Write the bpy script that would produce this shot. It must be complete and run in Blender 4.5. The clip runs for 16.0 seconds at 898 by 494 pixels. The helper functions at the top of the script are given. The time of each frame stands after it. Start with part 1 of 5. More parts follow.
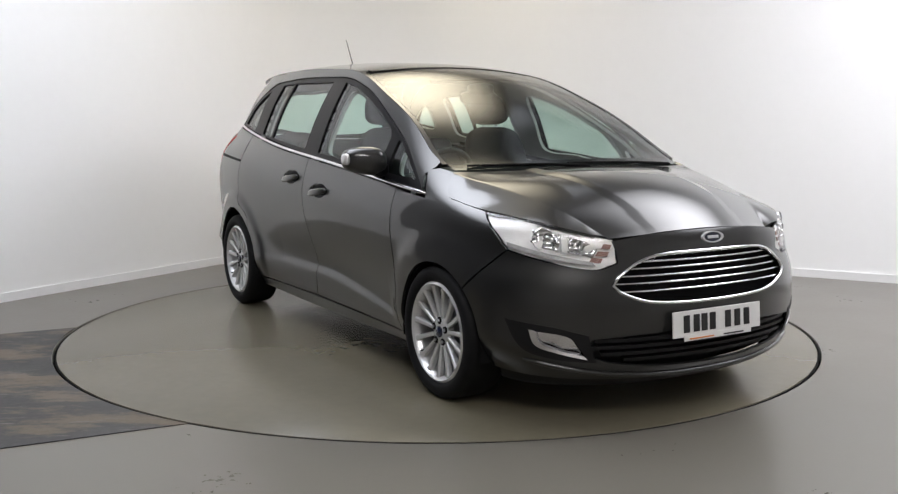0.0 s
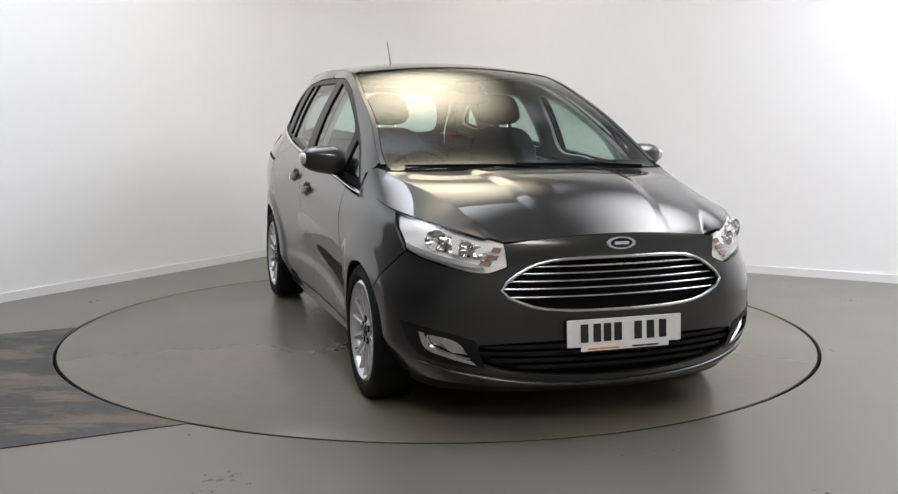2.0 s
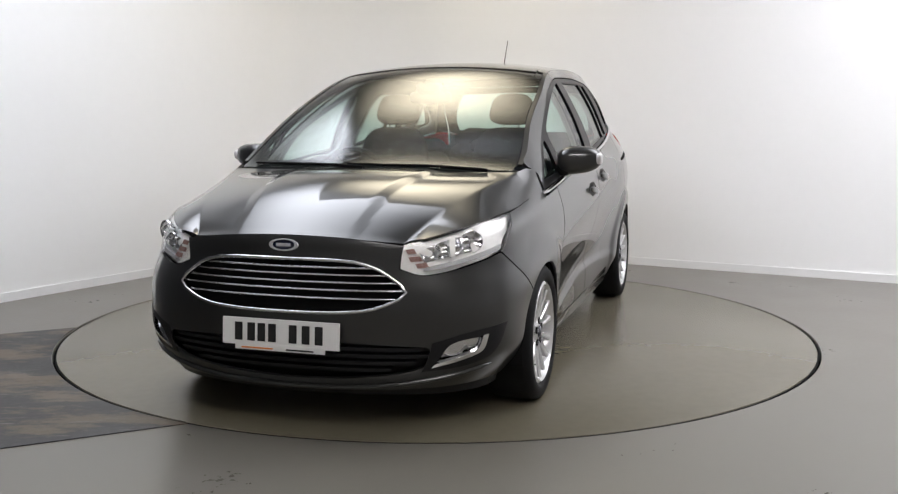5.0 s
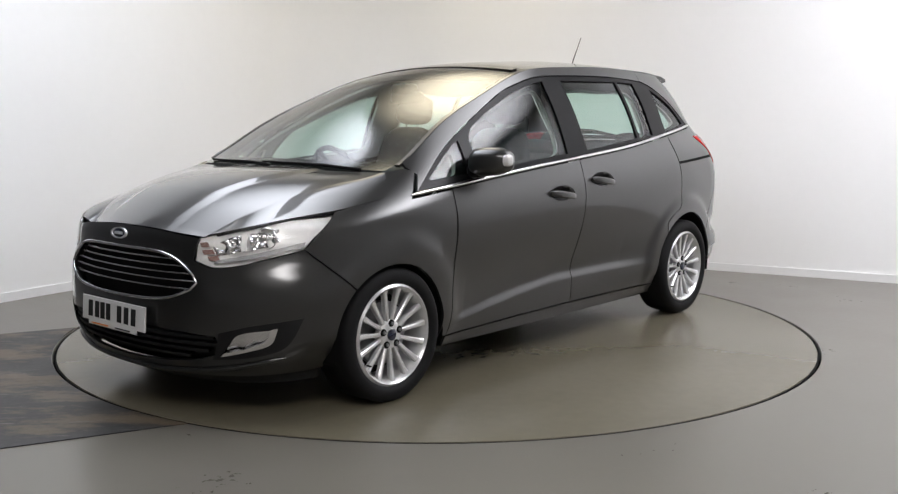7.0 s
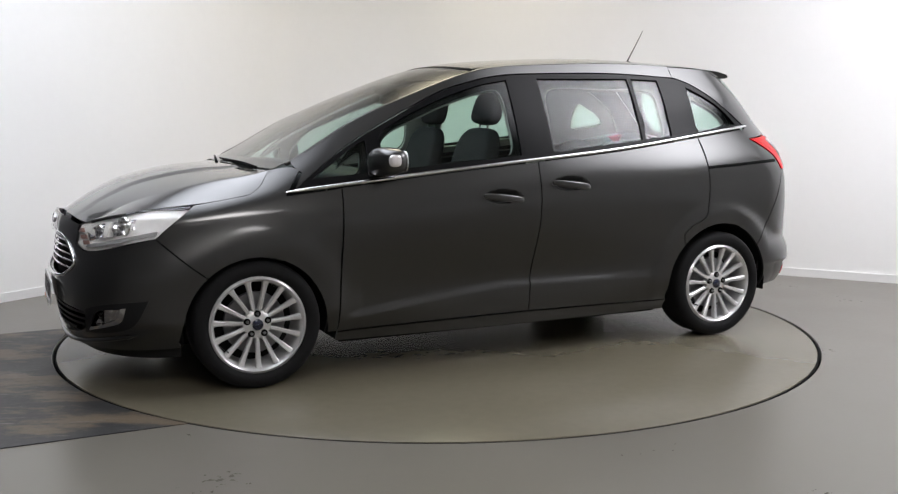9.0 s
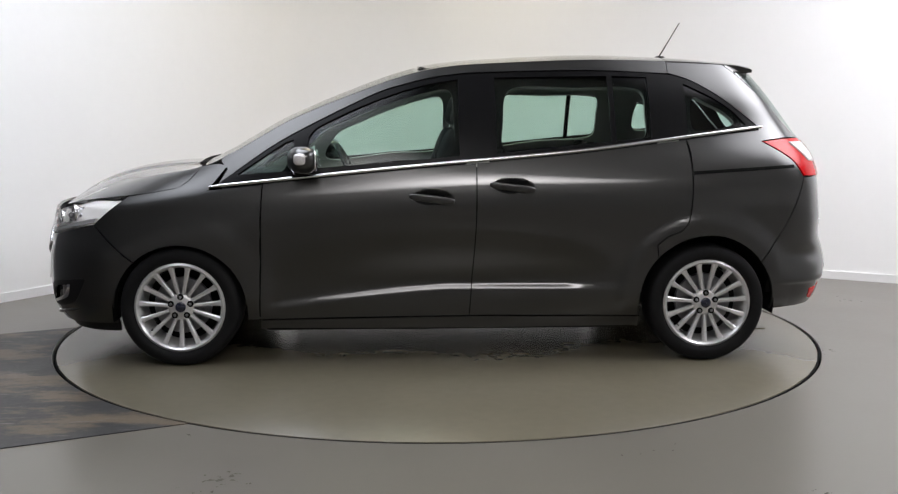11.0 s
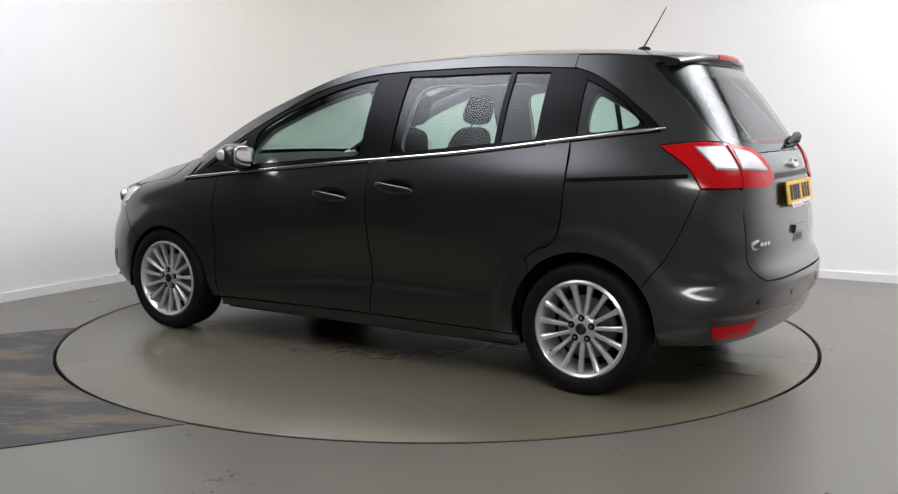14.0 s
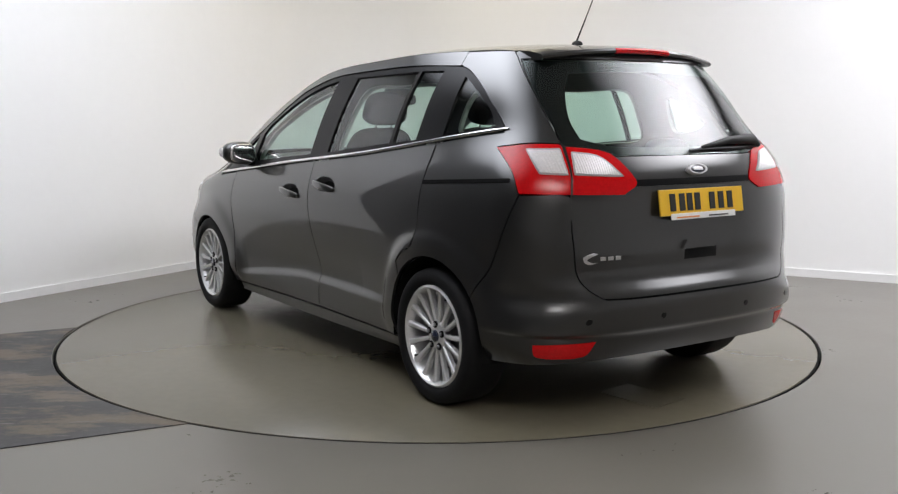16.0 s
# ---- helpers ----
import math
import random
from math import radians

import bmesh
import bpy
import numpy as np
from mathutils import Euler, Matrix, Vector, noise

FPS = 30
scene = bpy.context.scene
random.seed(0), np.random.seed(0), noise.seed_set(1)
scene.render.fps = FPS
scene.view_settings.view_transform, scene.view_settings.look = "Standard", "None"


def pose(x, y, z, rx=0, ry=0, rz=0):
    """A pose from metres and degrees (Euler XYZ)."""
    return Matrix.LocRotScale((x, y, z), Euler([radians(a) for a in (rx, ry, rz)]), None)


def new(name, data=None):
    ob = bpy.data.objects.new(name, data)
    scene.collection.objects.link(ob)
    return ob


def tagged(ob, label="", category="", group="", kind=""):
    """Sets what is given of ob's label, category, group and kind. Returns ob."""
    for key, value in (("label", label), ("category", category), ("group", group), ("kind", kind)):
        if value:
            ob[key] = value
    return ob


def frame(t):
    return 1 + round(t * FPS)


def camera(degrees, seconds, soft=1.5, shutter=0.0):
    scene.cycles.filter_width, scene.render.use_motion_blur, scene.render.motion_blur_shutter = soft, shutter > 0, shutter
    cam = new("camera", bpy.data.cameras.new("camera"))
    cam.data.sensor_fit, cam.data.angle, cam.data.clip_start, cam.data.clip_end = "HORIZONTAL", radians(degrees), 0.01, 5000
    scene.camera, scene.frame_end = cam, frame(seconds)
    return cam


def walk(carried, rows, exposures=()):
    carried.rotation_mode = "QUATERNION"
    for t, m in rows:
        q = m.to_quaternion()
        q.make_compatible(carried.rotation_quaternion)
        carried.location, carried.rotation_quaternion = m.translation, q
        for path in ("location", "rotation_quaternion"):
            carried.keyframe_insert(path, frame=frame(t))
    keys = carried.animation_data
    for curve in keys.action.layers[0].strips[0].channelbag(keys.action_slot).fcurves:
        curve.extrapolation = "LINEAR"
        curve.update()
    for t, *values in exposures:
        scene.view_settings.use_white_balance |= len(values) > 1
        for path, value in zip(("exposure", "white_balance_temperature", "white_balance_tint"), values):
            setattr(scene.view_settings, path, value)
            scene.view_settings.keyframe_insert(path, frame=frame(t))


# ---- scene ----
cam = camera(49.56, 16.0, soft=1.25)
EYE = (0.0, -6.02, 1.285)
CAM = pose(*EYE, 90 - 7.433, 0.0, -0.63)
walk(cam, [(0.0, CAM), (16.0, CAM)])

# ---- light ----
world = bpy.data.worlds.new("world")
scene.world = world
world.use_nodes = True
world.node_tree.nodes["Background"].inputs[0].default_value = (0.75, 0.85, 1.0, 1)
world.node_tree.nodes["Background"].inputs[1].default_value = 0.05
scene.view_settings.exposure = 0.31

ROOM_TURN, CORNER, CEIL = -29.1, (-1.07, 4.18), 3.6
ROOM = pose(CORNER[0], CORNER[1], 0, 0, 0, ROOM_TURN)


# ceiling panels in the room: place, size, turn, brightness at the middle, colour
PANELS = [
    (2.0, -3.9, 3.8, 7.2, 0, 6.7, (0.88, 0.91, 1.0)),
    (6.9, -1.95, 6.0, 3.6, 0, 10.6, (0.95, 0.945, 1.0)),
    (2.1, -1.75, 2.3, 3.3, -ROOM_TURN, 4.5, (1.0, 0.89, 0.68)),
    (6.6, -8.0, 5.0, 2.2, 0, 14.0, (1.0, 0.965, 0.97)),
]


# ---- materials ----
def material(name, colour, rough=0.5, metal=0.0, vary=0.0, scale=8.0, bump=0.0, bump_scale=200.0, coat=0.0, rough_vary=0.0, spec=0.5):
    """A Principled material with colour variation at two scales, and fine relief."""
    m = bpy.data.materials.new(name)
    m.use_nodes = True
    nt = m.node_tree
    b = nt.nodes["Principled BSDF"]
    b.inputs["Base Color"].default_value = (*colour, 1)
    b.inputs["Roughness"].default_value = rough
    b.inputs["Metallic"].default_value = metal
    b.inputs["Coat Weight"].default_value = coat
    b.inputs["Specular IOR Level"].default_value = spec
    b.inputs["Coat Roughness"].default_value = 0.03
    tc = nt.nodes.new("ShaderNodeTexCoord")
    if vary:
        big, fine = nt.nodes.new("ShaderNodeTexNoise"), nt.nodes.new("ShaderNodeTexNoise")
        big.inputs["Scale"].default_value, big.inputs["Detail"].default_value = scale, 6
        fine.inputs["Scale"].default_value, fine.inputs["Detail"].default_value = scale * 18, 3
        mix = nt.nodes.new("ShaderNodeMath")
        mix.operation = "MULTIPLY_ADD"
        mix.inputs[1].default_value = 0.4
        nt.links.new(tc.outputs["Object"], big.inputs["Vector"])
        nt.links.new(tc.outputs["Object"], fine.inputs["Vector"])
        nt.links.new(fine.outputs["Fac"], mix.inputs[0])
        nt.links.new(big.outputs["Fac"], mix.inputs[2])
        ramp = nt.nodes.new("ShaderNodeMapRange")
        ramp.inputs["From Min"].default_value, ramp.inputs["From Max"].default_value = 0.4, 1.0
        ramp.inputs["To Min"].default_value, ramp.inputs["To Max"].default_value = 1 - vary, 1 + vary
        nt.links.new(mix.outputs[0], ramp.inputs["Value"])
        col = nt.nodes.new("ShaderNodeVectorMath")
        col.operation = "SCALE"
        col.inputs[0].default_value = colour
        nt.links.new(ramp.outputs[0], col.inputs["Scale"])
        nt.links.new(col.outputs[0], b.inputs["Base Color"])
        if rough_vary:
            rr = nt.nodes.new("ShaderNodeMapRange")
            rr.inputs["From Min"].default_value, rr.inputs["From Max"].default_value = 0.4, 1.0
            rr.inputs["To Min"].default_value, rr.inputs["To Max"].default_value = rough - rough_vary, rough + rough_vary
            nt.links.new(mix.outputs[0], rr.inputs["Value"])
            nt.links.new(rr.outputs[0], b.inputs["Roughness"])
    if bump:
        n = nt.nodes.new("ShaderNodeTexNoise")
        n.inputs["Scale"].default_value, n.inputs["Detail"].default_value = bump_scale, 4
        bp = nt.nodes.new("ShaderNodeBump")
        bp.inputs["Strength"].default_value, bp.inputs["Distance"].default_value = bump, 0.002
        nt.links.new(tc.outputs["Object"], n.inputs["Vector"])
        nt.links.new(n.outputs["Fac"], bp.inputs["Height"])
        nt.links.new(bp.outputs[0], b.inputs["Normal"])
    return m


def glass(name, tint, rough=0.06, steepness=3.7, gain=0.85):
    """A thin tinted pane: part clear, part mirror."""
    m = bpy.data.materials.new(name)
    m.use_nodes = True
    nt = m.node_tree
    nt.nodes.remove(nt.nodes["Principled BSDF"])
    out = nt.nodes["Material Output"]
    clear, gloss, mix, lw = (nt.nodes.new("ShaderNode" + k) for k in ("BsdfTransparent", "BsdfGlossy", "MixShader", "LayerWeight"))
    clear.inputs["Color"].default_value = (*tint, 1)
    gloss.inputs["Roughness"].default_value = rough
    lw.inputs["Blend"].default_value = 0.5
    steep, boost = nt.nodes.new("ShaderNodeMath"), nt.nodes.new("ShaderNodeMath")
    steep.operation, steep.inputs[1].default_value = "POWER", steepness
    boost.operation, boost.inputs[1].default_value, boost.inputs[2].default_value = "MULTIPLY_ADD", gain, 0.048
    boost.use_clamp = True
    nt.links.new(lw.outputs["Facing"], steep.inputs[0])
    nt.links.new(steep.outputs[0], boost.inputs[0])
    nt.links.new(boost.outputs[0], mix.inputs[0])
    nt.links.new(clear.outputs[0], mix.inputs[1])
    nt.links.new(gloss.outputs[0], mix.inputs[2])
    nt.links.new(mix.outputs[0], out.inputs["Surface"])
    return m


def diffuser(name, colour, strength):
    """A lit panel, brightest in the middle, faded to its edges to soften its reflections."""
    m = bpy.data.materials.new(name)
    m.use_nodes = True
    nt = m.node_tree
    nt.nodes.remove(nt.nodes["Principled BSDF"])
    tc, mp, sep, mul, em = (nt.nodes.new("ShaderNode" + k) for k in ("TexCoord", "Mapping", "SeparateXYZ", "Math", "Emission"))
    mp.inputs["Location"].default_value, mp.inputs["Scale"].default_value = (-1, -1, 0), (2, 2, 0)
    mul.operation = "MULTIPLY"
    nt.links.new(tc.outputs["Generated"], mp.inputs["Vector"])
    nt.links.new(mp.outputs[0], sep.inputs[0])
    ends = []
    for axis in (0, 1):
        ab, pw, sub = (nt.nodes.new("ShaderNodeMath") for _ in range(3))
        ab.operation, pw.operation, sub.operation = "ABSOLUTE", "POWER", "SUBTRACT"
        pw.inputs[1].default_value, sub.inputs[0].default_value = 1.8, 1.0
        nt.links.new(sep.outputs[axis], ab.inputs[0])
        nt.links.new(ab.outputs[0], pw.inputs[0])
        nt.links.new(pw.outputs[0], sub.inputs[1])
        soft = nt.nodes.new("ShaderNodeMath")
        soft.operation, soft.inputs[1].default_value = "POWER", 1.6
        nt.links.new(sub.outputs[0], soft.inputs[0])
        ends.append(soft)
    nt.links.new(ends[0].outputs[0], mul.inputs[0])
    nt.links.new(ends[1].outputs[0], mul.inputs[1])
    power = nt.nodes.new("ShaderNodeMath")
    power.operation, power.inputs[1].default_value = "MULTIPLY", strength
    nt.links.new(mul.outputs[0], power.inputs[0])
    em.inputs["Color"].default_value = (*colour, 1)
    nt.links.new(power.outputs[0], em.inputs["Strength"])
    nt.links.new(em.outputs[0], nt.nodes["Material Output"].inputs["Surface"])
    return m


M = {
    "wall": material("wall_paint", (0.86, 0.86, 0.855), 0.55, vary=0.02, scale=0.8, bump=0.06, bump_scale=300),
    # tone of the unseen back wall, set by how bright the flank reflects it
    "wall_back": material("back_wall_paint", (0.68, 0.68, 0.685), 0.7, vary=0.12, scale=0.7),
    # near black only so that the car's side mirrors something dark
    "wall_dark": material("dark_wall_paint", (0.07, 0.07, 0.073), 0.7, vary=0.15, scale=0.7),
    "trim": material("skirting_paint", (0.80, 0.80, 0.80), 0.35, vary=0.03, scale=4),
    "ceiling": material("ceiling_paint", (0.70, 0.70, 0.70), 0.8, vary=0.03, scale=1),
    "floor": material("epoxy_floor", (0.137, 0.127, 0.108), 0.30, vary=0.10, scale=1.6, bump=0.02, bump_scale=90, rough_vary=0.04),
    "disc": material("turntable_paint", (0.124, 0.111, 0.079), 0.27, vary=0.10, scale=0.9),
    "plate_steel": material("worn_dark_steel", (0.019, 0.019, 0.0195), 0.5, vary=0.5, scale=2.2, bump=0.12, bump_scale=40, rough_vary=0.1),
    "gap": material("dark_gap", (0.006, 0.006, 0.006), 0.8, vary=0.2, spec=0.05),
    "paint": material("dark_grey_metallic_paint", (0.0465, 0.0467, 0.0458), 0.35, metal=0.8, vary=0.05, scale=300, coat=1.0, spec=0.3),
    "black": material("gloss_black_trim", (0.005, 0.005, 0.0055), 0.3, vary=0.1, scale=40, coat=0.0, spec=0.12),
    "plastic": material("black_grained_plastic", (0.008, 0.008, 0.0085), 0.5, vary=0.15, scale=30, bump=0.2, bump_scale=400, spec=0.25),
    "chrome": material("bright_chrome", (0.80, 0.80, 0.81), 0.10, metal=1.0, vary=0.02, scale=60),
    "alloy": material("silver_painted_alloy", (0.66, 0.66, 0.66), 0.26, metal=0.5, vary=0.05, scale=60, coat=0.3),
    "tyre": material("tyre_rubber", (0.0055, 0.0055, 0.006), 0.7, vary=0.2, scale=25, bump=0.25, bump_scale=120, spec=0.2),
    "dark": material("underbody", (0.007, 0.007, 0.007), 0.8, vary=0.2, scale=10, spec=0.1),
    "fabric": material("charcoal_seat_fabric", (0.014, 0.014, 0.016), 0.9, spec=0.2, vary=0.25, scale=30, bump=0.4, bump_scale=500),
    "glass": glass("car_glass", (0.70, 0.86, 0.80)),
    "screen": glass("windscreen_glass", (0.74, 0.86, 0.82), 0.15, 3.4, 1.0),
    "white_plate": material("white_plate", (0.72, 0.72, 0.70), 0.35, vary=0.04, scale=20),
    "yellow_plate": material("yellow_plate", (0.75, 0.45, 0.02), 0.35, vary=0.04, scale=20),
    "ink": material("black_ink", (0.012, 0.012, 0.012), 0.4, vary=0.1),
    "red": material("red_lens", (0.50, 0.004, 0.006), 0.2, vary=0.15, scale=90, coat=0.15, spec=0.2),
    "clear": glass("clear_lens", (0.98, 0.98, 0.98)),
    "silver": material("lamp_reflector", (0.95, 0.945, 0.92), 0.25, metal=0.0, vary=0.05, scale=40),
    "blue": material("blue_enamel", (0.005, 0.009, 0.03), 0.2, coat=0.8, vary=0.05),
    "orange": material("orange_print", (0.75, 0.25, 0.05), 0.4, vary=0.05),
    "steel": material("grey_steel", (0.22, 0.22, 0.23), 0.4, metal=0.9, vary=0.15, scale=50),
    "orange_lens": material("amber_lens", (0.33, 0.20, 0.17), 0.15, vary=0.05, scale=60, coat=1.0),
    "lamp_white": material("clear_ribbed_lens", (0.72, 0.70, 0.70), 0.12, metal=0.15, vary=0.12, scale=120, coat=1.0),
    "lamp_grey": material("lens_surround", (0.30, 0.29, 0.29), 0.3, vary=0.1, scale=60),
    "headliner": material("pale_headlining", (0.34, 0.34, 0.32), 0.9, vary=0.05, scale=20),
}


def scuff(m, colour, scale, stretch, level, turn=0.0):
    """Worn marks of another colour, drawn out along one way, over a material."""
    nt = m.node_tree
    b = nt.nodes["Principled BSDF"]
    src = b.inputs["Base Color"].links[0].from_socket
    tc, mp, ns, rg, mx = (nt.nodes.new("ShaderNode" + k) for k in ("TexCoord", "Mapping", "TexNoise", "MapRange", "Mix"))
    mp.inputs["Scale"].default_value, mp.inputs["Rotation"].default_value = (1, stretch, 1), (0, 0, radians(turn))
    ns.inputs["Scale"].default_value, ns.inputs["Detail"].default_value, ns.inputs["Roughness"].default_value = scale, 8, 0.68
    rg.inputs["From Min"].default_value, rg.inputs["From Max"].default_value = level, level + 0.09
    mx.data_type = "RGBA"
    mx.inputs["B"].default_value = (*colour, 1)
    mx.inputs[7].default_value = (*colour, 1)
    nt.links.new(tc.outputs["Object"], mp.inputs["Vector"])
    nt.links.new(mp.outputs[0], ns.inputs["Vector"])
    nt.links.new(ns.outputs["Fac"], rg.inputs["Value"])
    nt.links.new(rg.outputs[0], mx.inputs[0])
    nt.links.new(src, mx.inputs[6])
    nt.links.new(mx.outputs[2], b.inputs["Base Color"])


def ribs(m, scale, depth):
    """Fine upright ribs in a lens."""
    nt = m.node_tree
    b = nt.nodes["Principled BSDF"]
    tc, wv, bp = (nt.nodes.new("ShaderNode" + k) for k in ("TexCoord", "TexWave", "Bump"))
    wv.bands_direction = "Y"
    wv.inputs["Scale"].default_value = scale
    bp.inputs["Strength"].default_value, bp.inputs["Distance"].default_value = 0.6, depth
    nt.links.new(tc.outputs["Object"], wv.inputs["Vector"])
    nt.links.new(wv.outputs["Fac"], bp.inputs["Height"])
    nt.links.new(bp.outputs[0], b.inputs["Normal"])


ribs(M["lamp_white"], 30, 0.002)
scuff(M["plate_steel"], (0.098, 0.074, 0.046), 1.6, 2.6, 0.50, -25)
scuff(M["plate_steel"], (0.13, 0.12, 0.11), 3.0, 5.0, 0.60, -25)
scuff(M["floor"], (0.085, 0.080, 0.070), 0.9, 1.6, 0.67, 10)


# ---- building helpers ----
def part(name, bm, mat, parent=None, label=""):
    """Link a bmesh as one mesh object under a thing or a part."""
    me = bpy.data.meshes.new(name)
    bm.to_mesh(me)
    bm.free()
    me.materials.append(M[mat])
    ob = new(name, me)
    if parent is not None:
        ob.parent = parent
    return tagged(ob, label)


def smooth(ob, angle=40):
    me = ob.data
    me.shade_smooth()
    me.set_sharp_from_angle(angle=radians(angle))
    return ob


def box(bm, cx, cy, cz, sx, sy, sz, bevel=0.0, m=None):
    r = bmesh.ops.create_cube(bm, size=1.0)
    bmesh.ops.scale(bm, vec=(sx, sy, sz), verts=r["verts"])
    bmesh.ops.translate(bm, vec=(cx, cy, cz), verts=r["verts"])
    if bevel:
        es = list({e for v in r["verts"] for e in v.link_edges})
        r2 = bmesh.ops.bevel(bm, geom=es, offset=bevel, segments=2, affect="EDGES", profile=0.6)
        vs = list({v for f in r2["faces"] for v in f.verts} | {v for v in r["verts"] if v.is_valid})
    else:
        vs = r["verts"]
    if m is not None:
        bmesh.ops.transform(bm, matrix=m, verts=vs)
    return bm


def ring_lathe(bm, prof, n=64, m=None):
    """Turn a profile of (radius, y) round the y axis; returns the bmesh."""
    rows = []
    for k in range(n):
        a = 2 * math.pi * k / n
        rows.append([bm.verts.new((r * math.cos(a), y, r * math.sin(a))) for r, y in prof])
    for k in range(n):
        a, b = rows[k], rows[(k + 1) % n]
        for i in range(len(prof) - 1):
            bm.faces.new((a[i], b[i], b[i + 1], a[i + 1]))
    if m is not None:
        bmesh.ops.transform(bm, matrix=m, verts=bm.verts)
    bmesh.ops.recalc_face_normals(bm, faces=bm.faces)
    return bm


def tube(bm, pts, radius, n=8):
    """A round bar along the points."""
    pts = [Vector(p) for p in pts]
    rows = []
    for i, p in enumerate(pts):
        d = (pts[min(i + 1, len(pts) - 1)] - pts[max(i - 1, 0)]).normalized()
        a = d.orthogonal().normalized() if i == 0 else (rows_a - d * rows_a.dot(d)).normalized()
        rows_a = a
        b = d.cross(a)
        r = radius[i] if isinstance(radius, (list, tuple)) else radius
        rows.append([bm.verts.new(p + (a * math.cos(2 * math.pi * k / n) + b * math.sin(2 * math.pi * k / n)) * r) for k in range(n)])
    for i in range(len(rows) - 1):
        for k in range(n):
            bm.faces.new((rows[i][k], rows[i][(k + 1) % n], rows[i + 1][(k + 1) % n], rows[i + 1][k]))
    bm.faces.new(rows[0][::-1]), bm.faces.new(rows[-1])
    return bm


def spl(*pts):
    """A natural cubic through (x, v) pairs in rising x; straight beyond its ends."""
    x, y = np.array([p[0] for p in pts], float), np.array([p[1] for p in pts], float)
    n, h = len(x), np.diff(x)
    A, r = np.eye(n), np.zeros(n)
    for i in range(1, n - 1):
        A[i, i - 1:i + 2] = h[i - 1], 2 * (h[i - 1] + h[i]), h[i]
        r[i] = 6 * ((y[i + 1] - y[i]) / h[i] - (y[i] - y[i - 1]) / h[i - 1])
    k = np.linalg.solve(A, r)

    def f(q):
        q = np.asarray(q, float)
        i = np.clip(np.searchsorted(x, q) - 1, 0, n - 2)
        c = np.clip(q, x[0], x[-1])
        a, b, hh = x[i + 1] - c, c - x[i], h[i]
        v = (k[i] * a ** 3 + k[i + 1] * b ** 3) / (6 * hh) + (y[i] / hh - k[i] * hh / 6) * a + (y[i + 1] / hh - k[i + 1] * hh / 6) * b
        s0 = (y[1] - y[0]) / h[0] - h[0] * (2 * k[0] + k[1]) / 6
        s1 = (y[-1] - y[-2]) / h[-1] + h[-1] * (k[-2] + 2 * k[-1]) / 6
        return v + np.where(q < x[0], (q - x[0]) * s0, 0) + np.where(q > x[-1], (q - x[-1]) * s1, 0)
    return f


# ---- the car's shape: x forward, y to its left, z up, origin on the ground amid the wheels ----
WHEEL_X, WHEEL_Z, ARCH_R = 1.394, 0.312, 0.365
# levels of the flank from sill to roof edge: height and half width along the car
LEVEL_Z = [
    spl((-2.0, 0.20), (2.0, 0.20)), spl((-2.0, 0.32), (2.0, 0.32)), spl((-2.0, 0.45), (2.0, 0.45)),
    spl((-2.0, 0.70), (-1.4, 0.68), (0, 0.65), (2.0, 0.62)),
    spl((-2.0, 1.11), (-1.4, 1.05), (-0.8, 0.96), (0, 0.88), (0.8, 0.84), (1.4, 0.80), (1.8, 0.76)),
    spl((-2.0, 1.285), (-1.72, 1.25), (-1.2, 1.185), (-0.8, 1.135), (0, 1.062), (0.8, 0.985), (1.25, 0.94), (1.65, 0.893), (1.8, 0.87)),
]
LEVEL_Y = [
    spl((-2.0, 0.75), (-1.4, 0.80), (-0.8, 0.82), (0.8, 0.82), (1.4, 0.81), (1.8, 0.77)),
    spl((-2.0, 0.825), (-1.4, 0.875), (-0.8, 0.853), (0.8, 0.853), (1.4, 0.878), (1.8, 0.845)),
    spl((-2.0, 0.834), (-1.4, 0.89), (-0.8, 0.860), (0.8, 0.860), (1.4, 0.888), (1.8, 0.86)),
    spl((-2.0, 0.832), (-1.4, 0.895), (-0.8, 0.888), (0.8, 0.888), (1.4, 0.895), (1.8, 0.865)),
    spl((-2.0, 0.775), (-1.4, 0.86), (-0.8, 0.892), (0, 0.902), (0.8, 0.900), (1.4, 0.885), (1.8, 0.838)),
    spl((-2.0, 0.63), (-1.72, 0.71), (-1.2, 0.795), (-0.8, 0.828), (0, 0.852), (0.8, 0.855), (1.25, 0.848), (1.65, 0.790), (1.8, 0.752)),
]
EDGE_Z = spl((-1.8, 1.545), (-1.6, 1.583), (-1.2, 1.608), (-0.8, 1.613), (-0.3, 1.594), (0.1, 1.552), (0.5, 1.42), (0.9, 1.245), (1.25, 1.055), (1.5, 1.0), (1.8, 0.935), (2.0, 0.875), (2.15, 0.80))
EDGE_Y = spl((-1.8, 0.53), (-1.6, 0.545), (-1.2, 0.565), (-0.8, 0.575), (-0.3, 0.59), (0.1, 0.625), (0.5, 0.67), (0.9, 0.705), (1.25, 0.74), (1.5, 0.68), (1.8, 0.60), (2.0, 0.54), (2.15, 0.48))


def crease_z(x):
    """Height of the crease low on the doors."""
    return 0.43 - 0.10 * np.clip(x / 0.97, 0, 1) ** 1.3


